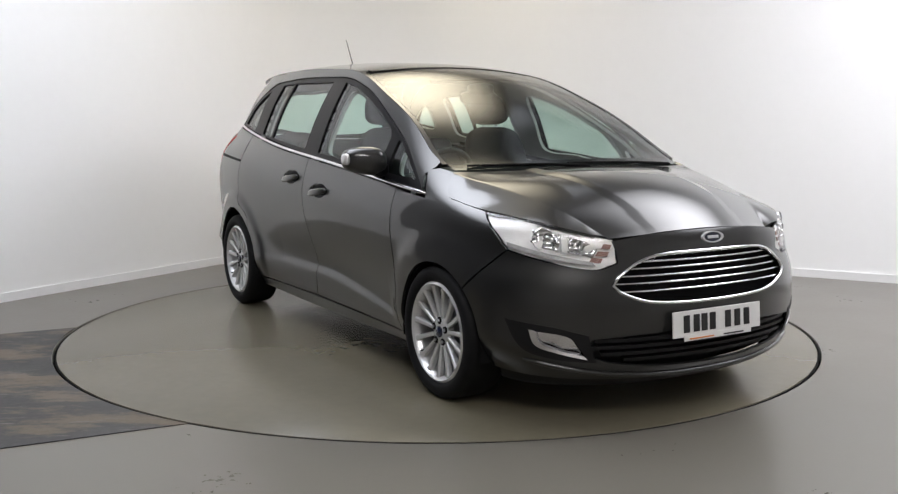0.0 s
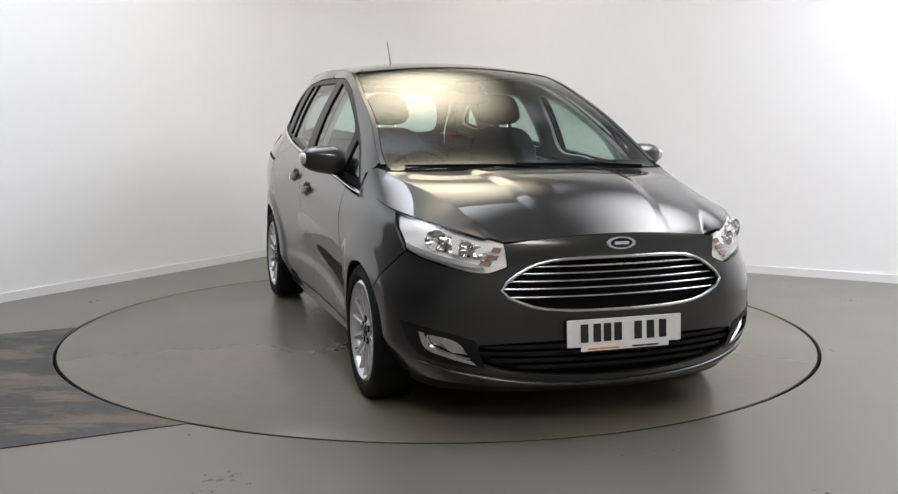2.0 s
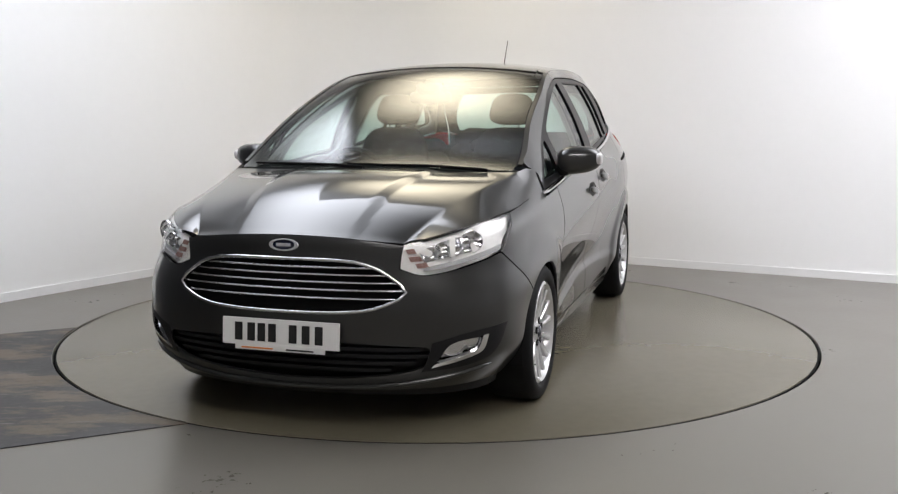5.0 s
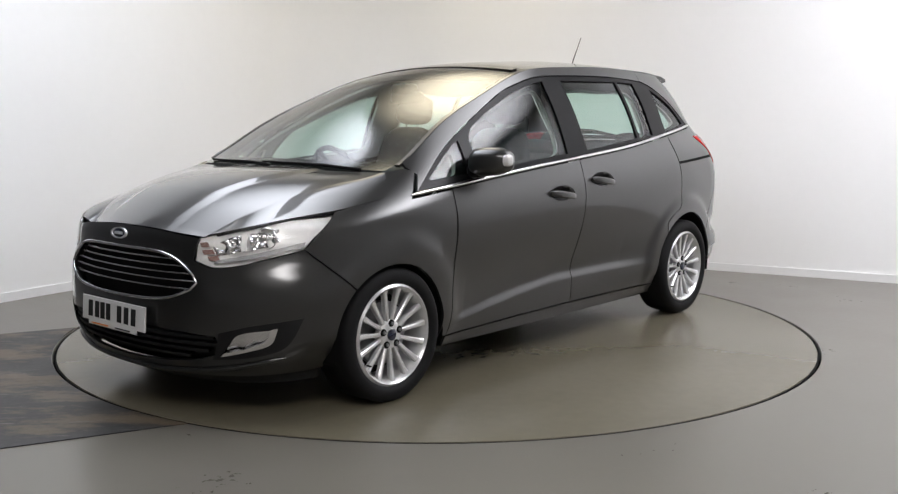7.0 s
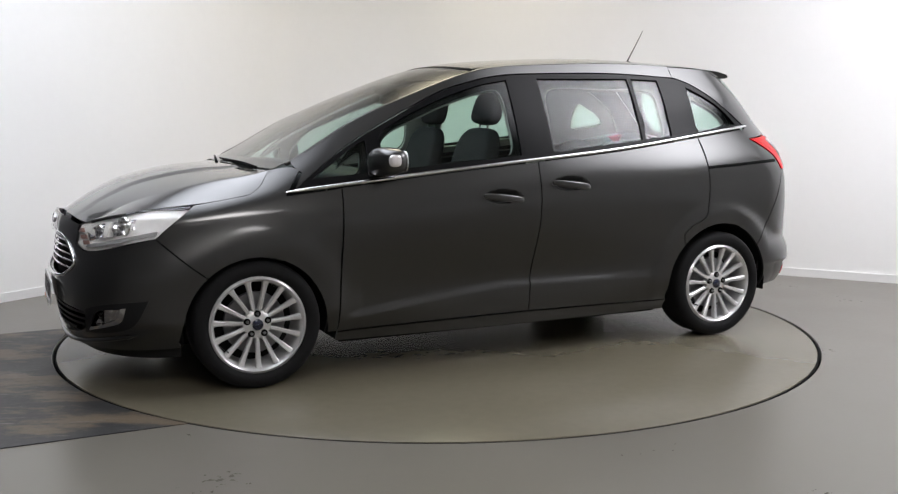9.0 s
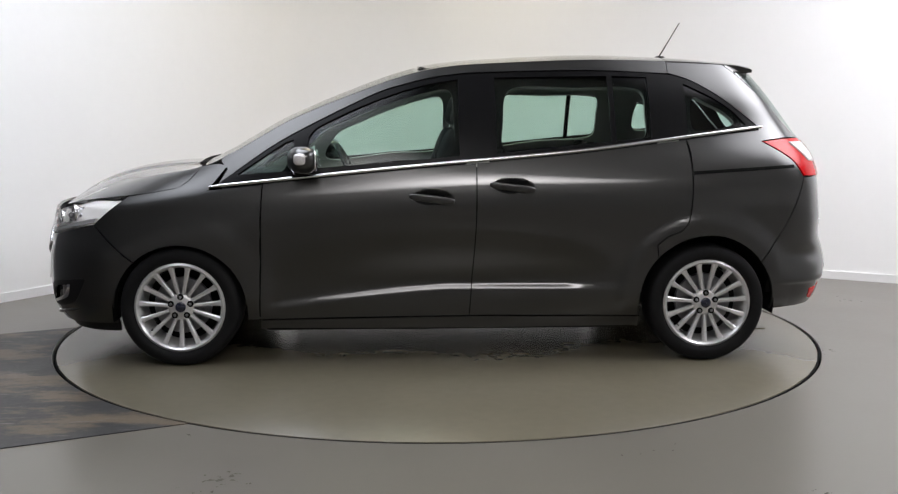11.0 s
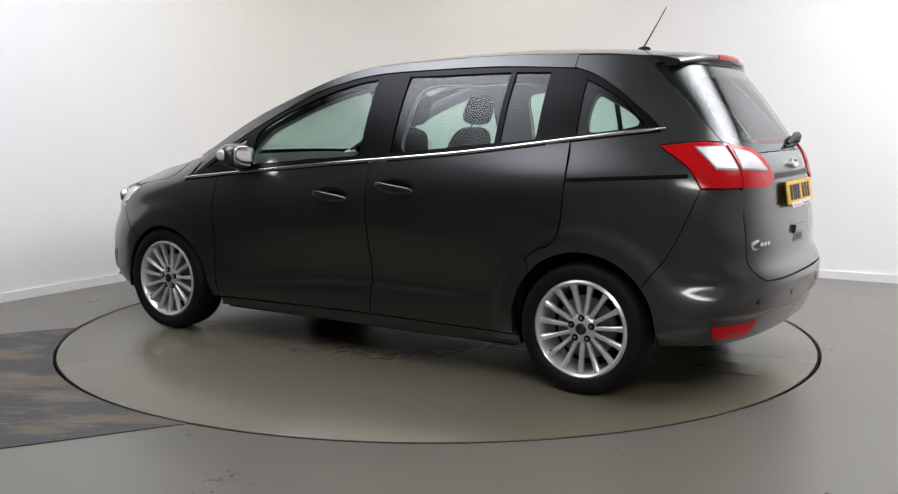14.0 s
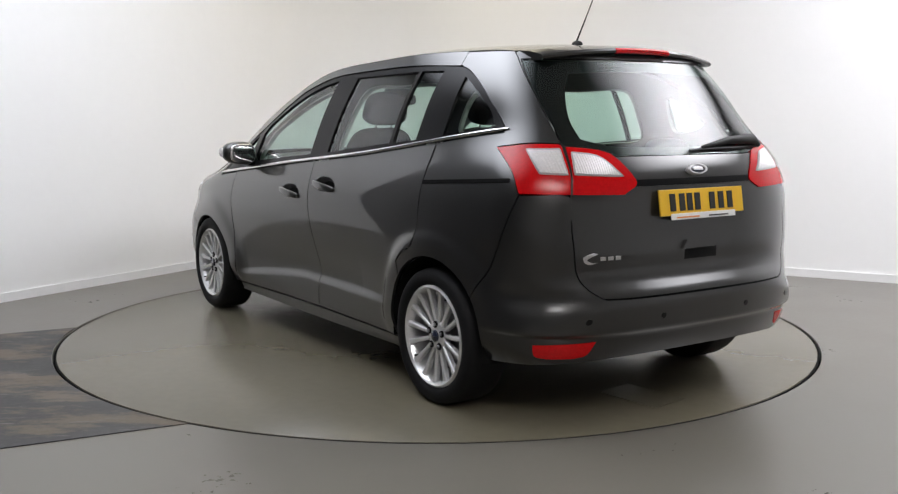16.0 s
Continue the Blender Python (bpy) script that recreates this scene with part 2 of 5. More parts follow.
def flank(x, z):
    """Half width of the car at (x, z)."""
    x, z = np.broadcast_arrays(np.asarray(x, float), np.asarray(z, float))
    shape = x.shape
    x, z = x.ravel(), z.ravel()
    Z = [f(x) for f in LEVEL_Z]
    Y = [f(x) for f in LEVEL_Y]
    ze, ye = np.maximum(EDGE_Z(x), Z[5] + 0.06), EDGE_Y(x)
    zm = 0.5 * (Z[5] + ze)
    bulge = 0.022 * np.clip((ze - Z[5]) / 0.4, 0, 1)
    Z, Y = np.stack(Z + [zm, ze], 1), np.stack(Y + [0.5 * (Y[5] + ye) + bulge, ye], 1)
    n, h = Z.shape[1], np.diff(Z, axis=1)
    A, r = np.zeros((len(x), n, n)), np.zeros((len(x), n))
    A[:, 0, 0] = A[:, n - 1, n - 1] = 1
    for i in range(1, n - 1):
        A[:, i, i - 1], A[:, i, i], A[:, i, i + 1] = h[:, i - 1], 2 * (h[:, i - 1] + h[:, i]), h[:, i]
        r[:, i] = 6 * ((Y[:, i + 1] - Y[:, i]) / h[:, i] - (Y[:, i] - Y[:, i - 1]) / h[:, i - 1])
    k = np.linalg.solve(A, r[..., None])[..., 0]
    c = np.clip(z, Z[:, 0], Z[:, -1])
    i = np.clip((c[:, None] >= Z).sum(1) - 1, 0, n - 2)
    q = np.arange(len(x))
    a, b, hh = Z[q, i + 1] - c, c - Z[q, i], h[q, i]
    y = (k[q, i] * a ** 3 + k[q, i + 1] * b ** 3) / (6 * hh) + (Y[q, i] / hh - k[q, i] * hh / 6) * a + (Y[q, i + 1] / hh - k[q, i + 1] * hh / 6) * b
    y = y - np.where(z > Z[:, -1], (z - Z[:, -1]) * 0.8, 0)
    # wheel-arch flares
    for wx, amp, reach, soft in ((WHEEL_X, 0.016, 0.462, 0.022), (-WHEEL_X, 0.020, 0.470, 0.013)):
        d = np.hypot(x - wx, z - WHEEL_Z)
        y = y + amp / (1 + np.exp((d - reach) / soft)) * np.clip((z - 0.15) / 0.2, 0, 1)
    # the lower door crease, and the shoulder line that rises to the tail lamps
    zc = crease_z(x)
    fade = np.clip((1.01 - x) / 0.16, 0, 1) * np.clip((x + 1.0) / 0.35, 0, 1)
    up = np.exp(-(np.clip(z - zc, 0, 1) / 0.13) ** 2)
    down = np.clip(1 - (zc - z) / 0.05, 0, 1)
    y = y - 0.017 * fade * np.where(z >= zc, up, down * down * (3 - 2 * down))
    return y.reshape(shape)


# centre profiles of nose and tail, and where the flank takes over
NOSE_X = spl((0.16, 2.165), (0.22, 2.212), (0.30, 2.24), (0.38, 2.25), (0.5, 2.255), (0.62, 2.245), (0.72, 2.232), (0.79, 2.225), (0.84, 2.20), (0.9, 2.15))
NOSE_JOIN = spl((0.16, 1.74), (0.5, 1.72), (0.7, 1.66), (0.9, 1.55))
TAIL_X = spl((0.2, -2.10), (0.3, -2.165), (0.39, -2.198), (0.45, -2.207), (0.55, -2.215), (0.585, -2.203), (0.63, -2.174), (0.72, -2.163), (0.85, -2.15), (1.0, -2.135), (1.1, -2.105), (1.2, -2.043), (1.35, -1.942), (1.5, -1.83), (1.6, -1.75))
TAIL_JOIN = spl((0.2, -1.78), (0.9, -1.78), (1.15, -1.72), (1.35, -1.60), (1.6, -1.46))


STEP_Z = 0.412


def wrap(s, z, centre, join, k1, k2):
    """Round an end of the car: s from 0 at the middle to 1 where the flank takes over (s - 1 metres along it beyond)."""
    s, z = np.broadcast_arrays(np.asarray(s, float), np.asarray(z, float))
    sign, s = np.where(s < 0, -1.0, 1.0), np.abs(s)
    xa, xb = centre(z), join(z)
    way = np.sign(xa - xb)
    yb = flank(xb, z)
    slope = (flank(xb + 0.01 * way, z) - flank(xb - 0.01 * way, z)) / 0.02
    L = np.abs(xa - xb)
    c = np.clip(s, 0, 1)
    x1, y1 = xa, k1 * yb
    x2, y2 = xb + k2 * L * way, yb + k2 * L * slope
    B = [(1 - c) ** 3, 3 * c * (1 - c) ** 2, 3 * c * c * (1 - c), c ** 3]
    x = B[0] * xa + B[1] * x1 + B[2] * x2 + B[3] * xb
    y = B[1] * y1 + B[2] * y2 + B[3] * yb
    over = s > 1
    xs = xb - way * (s - 1)
    x = np.where(over, xs, x)
    y = np.where(over, flank(np.where(over, xs, xb), z), y)
    return np.stack([x, y * sign, z], -1)


def nose(s, z):
    return wrap(s, z, NOSE_X, NOSE_JOIN, 0.71, 0.58)


def tail(s, z):
    p = wrap(s, z, TAIL_X, TAIL_JOIN, 0.80, 0.70)
    # the bumper's lower part is set back under a crease, its top stands out as a shelf
    z = p[..., 2]
    near = np.clip((-1.74 - p[..., 0]) / 0.14, 0, 1)
    low = near / (1 + np.exp(np.clip((z - STEP_Z) / 0.0045, -60, 60)))
    return np.stack([p[..., 0] + 0.020 * low, p[..., 1] - np.clip(p[..., 1] / 0.3, -1, 1) * 0.012 * low, z], -1)


def s_of(surf, join, kind, v, z):
    """The wrap coordinate at half width y ('y') or at length x ('x')."""
    far = float(join(z))
    if kind == "x" and abs(v) <= abs(far):
        return 1 + abs(far - v)
    lo, hi = 0.0, 1.0
    for _ in range(30):
        mid = 0.5 * (lo + hi)
        p = surf(mid, z)
        if (float(p[1]) < v) if kind == "y" else (abs(float(p[0])) > abs(v)):
            lo = mid
        else:
            hi = mid
    return lo


def left(x, z):
    x, z = np.broadcast_arrays(np.asarray(x, float), np.asarray(z, float))
    return np.stack([x, flank(x, z), z], -1)


def curve(pts, step=0.02, closed=True):
    """A polyline through the points; a point with a third item True is a sharp corner, the rest are rounded off."""
    P = [np.array(p[:2], float) for p in pts]
    sharp = [len(p) > 2 and bool(p[2]) for p in pts]
    n, out = len(P), []
    for i in range(n if closed else n - 1):
        a, b = P[i], P[(i + 1) % n]
        ta = (b - P[i - 1]) * 0.5 if not sharp[i] and (closed or i > 0) else (b - a)
        tb = (P[(i + 2) % n] - a) * 0.5 if not sharp[(i + 1) % n] and (closed or i + 2 < n) else (b - a)
        L = np.linalg.norm(b - a)
        ta, tb = ta * min(1, L / max(np.linalg.norm(ta), 1e-9)), tb * min(1, L / max(np.linalg.norm(tb), 1e-9))
        m = max(1, int(round(L / step)))
        for k in range(m):
            t = k / m
            out.append((2 * t ** 3 - 3 * t * t + 1) * a + (t ** 3 - 2 * t * t + t) * ta + (3 * t * t - 2 * t ** 3) * b + (t ** 3 - t * t) * tb)
    if not closed:
        out.append(P[-1])
    return np.array(out)


def arc(cx, cz, r, a0, a1, n=24):
    return [(cx + r * math.cos(radians(a0 + (a1 - a0) * i / n)), cz + r * math.sin(radians(a0 + (a1 - a0) * i / n)), True) for i in range(n + 1)]


def inside(poly, q):
    x, y = q[:, 0], q[:, 1]
    res = np.zeros(len(q), bool)
    a, b = poly, np.roll(poly, -1, 0)
    for (x0, y0), (x1, y1) in zip(a, b):
        if y0 != y1:
            hit = ((y0 > y) != (y1 > y)) & (x < (x1 - x0) * (y - y0) / (y1 - y0) + x0)
            res ^= hit
    return res


def inset(poly, d):
    """Shrink a closed outline by d."""
    nxt, prv = np.roll(poly, -1, 0), np.roll(poly, 1, 0)
    area2 = np.sum(poly[:, 0] * nxt[:, 1] - nxt[:, 0] * poly[:, 1])
    e1, e2 = poly - prv, nxt - poly
    n1 = np.stack([-e1[:, 1], e1[:, 0]], 1) / (np.linalg.norm(e1, axis=1)[:, None] + 1e-12)
    n2 = np.stack([-e2[:, 1], e2[:, 0]], 1) / (np.linalg.norm(e2, axis=1)[:, None] + 1e-12)
    nn = n1 + n2
    nn /= np.maximum(np.linalg.norm(nn, axis=1), 0.3)[:, None]
    return poly + nn * d * np.sign(area2)


def sheet(name, surf, outline, mat, parent, holes=(), h=0.025, thick=0.014, lift=0.0, gap=0.0032, flip=False, label="", bulge=None, extra=None):
    """A panel cut from a surface: outline and holes in the surface's own two coordinates; its edges are turned inwards by thick."""
    from mathutils.geometry import delaunay_2d_cdt
    loops = [inset(outline, gap)] + [inset(q, -gap) for q in holes]
    lo, hi = loops[0].min(0), loops[0].max(0)
    gx, gy = np.meshgrid(np.arange(lo[0] + h / 2, hi[0], h), np.arange(lo[1] + h / 2, hi[1], h))
    G = np.stack([gx.ravel(), gy.ravel()], 1)
    keep = inside(loops[0], G)
    for q in loops[1:]:
        keep &= ~inside(q, G)
    G = G[keep]
    for q in loops:
        seg = np.concatenate([q, 0.5 * (q + np.roll(q, -1, 0))])
        d = np.full(len(G), 9.0)
        for c0 in range(0, len(seg), 200):
            d = np.minimum(d, np.min(np.linalg.norm(G[:, None] - seg[None, c0:c0 + 200], axis=2), axis=1)) if len(G) else d
        G = G[d > h * 0.45]
    if extra is not None:
        X = extra[inside(inset(outline, 0.012), extra)]
        d = np.min(np.linalg.norm(G[:, None] - X[None], axis=2), axis=1)
        G = np.concatenate([G[d > h * 0.5], X])
    pts, edges = [], []
    for q in loops:
        b = len(pts)
        pts += [Vector(p) for p in q]
        edges += [(b + i, b + (i + 1) % len(q)) for i in range(len(q))]
    pts += [Vector(p) for p in G]
    V, E, F, _, _, _ = delaunay_2d_cdt(pts, edges, [], 0, 1e-6)
    V = np.array([tuple(v) for v in V])
    F = np.array([f for f in F if len(f) == 3])
    c = V[F].mean(1)
    keep = inside(loops[0], c)
    for q in loops[1:]:
        keep &= ~inside(q, c)
    F = F[keep]
    e = 0.004

    def normal(s, u, v, e):
        n = np.cross(s(u + e, v) - s(u - e, v), s(u, v + e) - s(u, v - e))
        return n / (np.linalg.norm(n, axis=1)[:, None] + 1e-12)
    P = surf(V[:, 0], V[:, 1])
    N = normal(surf, V[:, 0], V[:, 1], e)
    mid = P.mean(0)
    # outwards: away from the middle of the car
    ref = P - np.array([np.clip(mid[0], -1.2, 1.2), 0, 0.7])
    if np.sum(np.einsum("ij,ij->i", N, ref)) < 0:
        N = -N
    if bulge is None:
        P = P + N * lift
    else:
        def moved(u, v):
            n = normal(surf, u, v, e)
            return surf(u, v) + n * np.sign(np.sum(n * N, 1))[:, None] * (lift + bulge(u, v))[:, None]
        P = moved(V[:, 0], V[:, 1])
        N2 = normal(moved, V[:, 0], V[:, 1], 0.002)
        N = N2 * np.sign(np.sum(N2 * N, 1))[:, None]
    if flip:
        P, N = P * [1, -1, 1], N * [1, -1, 1]
    fn = np.cross(P[F[:, 1]] - P[F[:, 0]], P[F[:, 2]] - P[F[:, 0]])
    bad = np.einsum("ij,ij->i", fn, N[F[:, 0]]) < 0
    F[bad] = F[bad][:, ::-1]
    verts, faces, norms = list(map(tuple, P)), [tuple(f) for f in F], list(map(tuple, N))
    flat = []
    if thick:
        count = {}
        for a, b, cc in F:
            for u, v in ((a, b), (b, cc), (cc, a)):
                count[(u, v)] = 1
        rim = [(u, v) for (u, v) in count if (v, u) not in count]
        for u, v in rim:
            k = len(verts)
            pu, pv = P[u], P[v]
            qu, qv = pu - N[u] * thick, pv - N[v] * thick
            side = np.cross(pv - pu, N[u])
            side /= np.linalg.norm(side) + 1e-12
            verts += [tuple(pu), tuple(pv), tuple(qv), tuple(qu)]
            norms += [tuple(side)] * 4
            faces.append((k, k + 3, k + 2, k + 1))
    me = bpy.data.meshes.new(name)
    me.from_pydata(verts, [], faces)
    me.shade_smooth()
    me.normals_split_custom_set_from_vertices(norms)
    me.materials.append(M[mat])
    ob = new(name, me)
    ob.parent = parent
    return tagged(ob, label)


def place(surf, join, *pts):
    """Outline points on a wrapped end, each ('x' or 'y', value, z[, sharp])."""
    return [(s_of(surf, join, p[0], p[1], p[2]), p[2], len(p) > 3) for p in pts]


def on_nose(*pts):
    return place(nose, NOSE_JOIN, *pts)


def on_tail(*pts):
    return place(tail, TAIL_JOIN, *pts)


def both(half, step=0.02):
    """A closed outline from its left half (from the middle to the middle), mirrored."""
    c = curve(half, step, closed=False)
    m = c[::-1] * [-1, 1]
    return np.concatenate([c, m[(np.abs(m[:, 0]) > 1e-6)]])


BOW = spl((-0.9, 0.0), (-0.4, 0.015), (0.1, 0.06), (0.5, 0.075), (1.3, 0.10))
CROWN = spl((-1.8, 0.03), (-1.4, 0.045), (-0.8, 0.055), (0.1, 0.042), (0.6, 0.028), (1.3, 0.012))


def top(u, v):
    """Windscreen and roof: u along the edge, v from -1 to 1 across."""
    u, v = np.broadcast_arrays(np.asarray(u, float), np.asarray(v, float))
    w = 1 - v * v
    bow = np.where(u < -0.9, 0, BOW(u))
    return np.stack([u + bow * w, v * EDGE_Y(u), EDGE_Z(u) + CROWN(u) * w], -1)


# the bonnet's lower edge: along the wing, then over the headlamp
_o = [(0.775, 0.8865), (0.72, 0.8665), (0.65, 0.8435), (0.575, 0.8215), (0.50, 0.8015)]
_x = [float(nose(s_of(nose, NOSE_JOIN, "y", y, z), z)[0]) for y, z in _o]
_f = [(x, 0.935 + 0.17 * (1.39 - x)) for x in (1.10, 1.20, 1.30, 1.39, 1.48, 1.57)]
RIM_Y = spl(*[(x, float(flank(x, z)) + 0.002) for x, z in _f], *[(x, o[0]) for x, o in zip(_x, _o)])
RIM_Z = spl(*_f, *[(x, o[1]) for x, o in zip(_x, _o)])
HOOD_CROWN = spl((1.1, 0.004), (1.3, 0.018), (1.5, 0.043), (1.8, 0.066), (2.0, 0.051), (2.2, 0.030))


def bonnet(u, v):
    """u along the car, v across: 0 to 0.75 on top, 0.75 to 1 down the shoulder."""
    u, v = np.broadcast_arrays(np.asarray(u, float), np.asarray(v, float))
    sg, a = np.sign(v), np.abs(v)
    ye, ze = EDGE_Y(u), EDGE_Z(u)
    t = np.clip(a / 0.75, 0, 1)
    k = np.clip((a - 0.75) / 0.25, 0, 1)
    y = ye * t + (RIM_Y(u) - ye) * k
    w = np.clip((u - 1.6) / 0.55, 0, 1) ** 2
    bowx = -0.075 * w * (ye * t / 0.5) ** 2
    # raised centre field between two creases
    crease = 0.010 * np.clip((0.36 + 0.10 * (1.5 - u) - np.abs(y)) / 0.05, 0, 1) * np.clip((u - 1.15) / 0.2, 0, 1) * np.clip((2.25 - u) / 0.35, 0, 1)
    z = ze + HOOD_CROWN(u) * (1 - t ** 2) + crease + (RIM_Z(u) - ze) * (k * 0.7 + 0.3 * k * k)
    x = u + bowx * (1 - k) + np.where(k > 0, bowx * 0, 0)
    return np.stack([x, y * sg, z], -1)


# ---- the room ----
def build_room():
    R, X1, Y1 = 0.9, 13.0, -14.0
    # walls as one run with a rounded corner; each side a thick slab
    def wall_run(name, pts, h, z0, t, mat, label, cat):
        bm = bmesh.new()
        pts = [Vector((x, y, 0)) for x, y in pts]
        rows = []
        for i, p in enumerate(pts):
            d = (pts[min(i + 1, len(pts) - 1)] - pts[max(i - 1, 0)]).normalized()
            n = Vector((d.y, -d.x, 0))
            rows.append([bm.verts.new(p + Vector((0, 0, z0))), bm.verts.new(p + Vector((0, 0, z0 + h))), bm.verts.new(p - n * t + Vector((0, 0, z0 + h))), bm.verts.new(p - n * t + Vector((0, 0, z0)))])
        for a, b in zip(rows, rows[1:]):
            for k in range(4):
                bm.faces.new((a[k], a[(k + 1) % 4], b[(k + 1) % 4], b[k]))
        bm.faces.new(rows[0]), bm.faces.new(rows[-1][::-1])
        bmesh.ops.recalc_face_normals(bm, faces=bm.faces)
        ob = part(name, bm, mat)
        smooth(ob, 30)
        ob.matrix_world = ROOM
        return tagged(ob, label, cat, kind="structure")
    cor = [(R - R * math.sin(a), -R + R * math.cos(a)) for a in np.linspace(math.pi / 2, 0, 17)]
    run = [(-0.164, -4.4)] + cor + [(X1, 0), (X1, Y1)]
    wall_run("wall_north", run, CEIL, 0, 0.2, "wall", "plain white painted studio wall with a rounded corner", "wall")
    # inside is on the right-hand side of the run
    # unseen wall that closes the room and brightens the flank's reflections
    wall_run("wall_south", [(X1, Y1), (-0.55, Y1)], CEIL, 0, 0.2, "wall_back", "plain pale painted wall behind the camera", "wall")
    # unseen wall, added to darken what the flank reflects
    wall_run("wall_west", [(-0.55, Y1 + 0.002), (-0.164, -4.402)], CEIL, 0, 0.2, "wall_dark", "dark grey painted wall beside the runway", "wall")
    # skirting, 12 mm proud, with a small rounded top
    sk = [(x, y) for x, y in [(-0.152, -4.4)] + [(R - (R - 0.012) * math.sin(a), -R + (R - 0.012) * math.cos(a)) for a in np.linspace(math.pi / 2, 0, 17)] + [(X1, -0.012)]]
    wall_run("baseboard", sk, 0.066, 0.0, 0.0118, "trim", "low white painted skirting board along the wall", "skirting")
    bm = bmesh.new()
    box(bm, X1 / 2, Y1 / 2, CEIL + 0.05, X1 + 0.6, -Y1 + 0.6, 0.1)
    ob = part("ceiling", bm, "ceiling")
    ob.matrix_world = ROOM
    tagged(ob, "plain pale ceiling", "ceiling", kind="structure")


TT_R = 2.247


def build_floor():
    # floor with a round hole for the turntable, and a pit below it
    bm = bmesh.new()
    n, far = 160, 18.0
    rows = []
    for k in range(n):
        a = 2 * math.pi * k / n
        c, s = math.cos(a), math.sin(a)
        q = far / max(abs(c), abs(s))
        rows.append([bm.verts.new((r * c, r * s, z)) for r, z in ((TT_R + 0.012, -0.06), (TT_R + 0.012, -0.004), (TT_R + 0.015, 0), (TT_R + 1.2, 0), (q, 0))])
    for k in range(n):
        a, b = rows[k], rows[(k + 1) % n]
        for i in range(4):
            bm.faces.new((a[i], a[i + 1], b[i + 1], b[i]))
    bmesh.ops.recalc_face_normals(bm, faces=bm.faces)
    tagged(part("floor", bm, "floor"), "grey semi-gloss epoxy painted studio floor", "floor", kind="structure")
    bm = bmesh.new()
    bmesh.ops.create_circle(bm, cap_ends=True, segments=64, radius=TT_R + 0.1, matrix=Matrix.Translation((0, 0, -0.058)))
    tagged(part("floor_pit", bm, "gap"), "dark pit floor under the turntable", "pit", kind="structure")
    # worn dark steel runway that meets the turntable
    d, nrm = Vector((0.903, 0.430, 0)), Vector((0.430, -0.903, 0))
    p0 = Vector((-2.27, -0.05, 0))
    bm = bmesh.new()
    Rr = TT_R + 0.016
    def meet(q):
        b = q.dot(d)
        return q + d * (-b - math.sqrt(b * b - q.dot(q) + Rr * Rr))
    wdt, N = 2.27, 40
    near = [meet(p0 + nrm * (wdt * i / N)) for i in range(N + 1)]
    fars = [p0 + nrm * (wdt * i / N) - d * 4.0 for i in range(N + 1)]
    lo, hi = [], []
    for z, store in ((0.0005, lo), (0.0035, hi)):
        store += [[bm.verts.new(p + Vector((0, 0, z))) for p in (a, b)] for a, b in zip(near, fars)]
    for i in range(N):
        bm.faces.new((hi[i][0], hi[i + 1][0], hi[i + 1][1], hi[i][1]))
        bm.faces.new((lo[i][0], lo[i + 1][0], hi[i + 1][0], hi[i][0]))
    for i in (0, N):
        bm.faces.new((lo[i][0], lo[i][1], hi[i][1], hi[i][0]))
    bmesh.ops.recalc_face_normals(bm, faces=bm.faces)
    tagged(part("floor_plate", bm, "plate_steel"), "worn dark scuffed runway strip leading to the turntable", "floor strip", kind="structure")


def build_turntable():
    bm = bmesh.new()
    ring_lathe(bm, [(0.001, 0), (1.0, 0), (TT_R - 0.011, 0), (TT_R - 0.009, -0.001), (TT_R - 0.007, -0.006), (TT_R - 0.007, -0.05), (0.001, -0.05)], 200, Matrix.Rotation(radians(90), 4, "X"))
    ob = part("turntable", bm, "disc")
    smooth(ob, 30)
    # black ring added in the edge gap, coloured as the shade inside it
    bm = ring_lathe(bmesh.new(), [(TT_R - 0.0068, -0.05), (TT_R - 0.0068, -0.0045), (TT_R - 0.004, -0.003), (TT_R + 0.002, -0.003), (TT_R + 0.003, -0.0045), (TT_R + 0.003, -0.05)], 200, Matrix.Rotation(radians(90), 4, "X"))
    smooth(part("edge_seal", bm, "gap", ob, "thin black rubber edge seal"), 30)
    bm = bmesh.new()
    box(bm, 0, 0, 0.002, 0.34, 0.22, 0.004, 0.001)
    lid = part("access_cover", bm, "disc", ob, "small rectangular access cover")
    lid.matrix_local = pose(-1.85, 0.08, 0.0, 0, 0, 6)
    return tagged(ob, "large flush round turntable painted olive grey", "turntable")


build_room()
build_floor()
table = build_turntable()



def build_ceiling_light(x, y, sx, sy, turn, w, col):
    bm = bmesh.new()
    for dx, dy, a, b in ((0, sy / 2 + 0.02, sx + 0.08, 0.04), (0, -sy / 2 - 0.02, sx + 0.08, 0.04), (sx / 2 + 0.02, 0, 0.04, sy), (-sx / 2 - 0.02, 0, 0.04, sy)):
        box(bm, dx, dy, 0, a, b, 0.06, 0.004)
    ob = part("ceiling_light", bm, "trim")
    tagged(ob, "long white framed ceiling light panel", "ceiling light", group="ceiling lights")
    bm = bmesh.new()
    box(bm, 0, 0, -0.006, sx, sy, 0.01)
    M["lit"] = diffuser("lit_diffuser", col, w)
    part("diffuser", bm, "lit", ob, "glowing diffuser, brightest in its middle")
    ob.matrix_world = ROOM @ pose(x, y, CEIL - 0.03 - 0.07 * (turn != 0), 0, 0, turn)


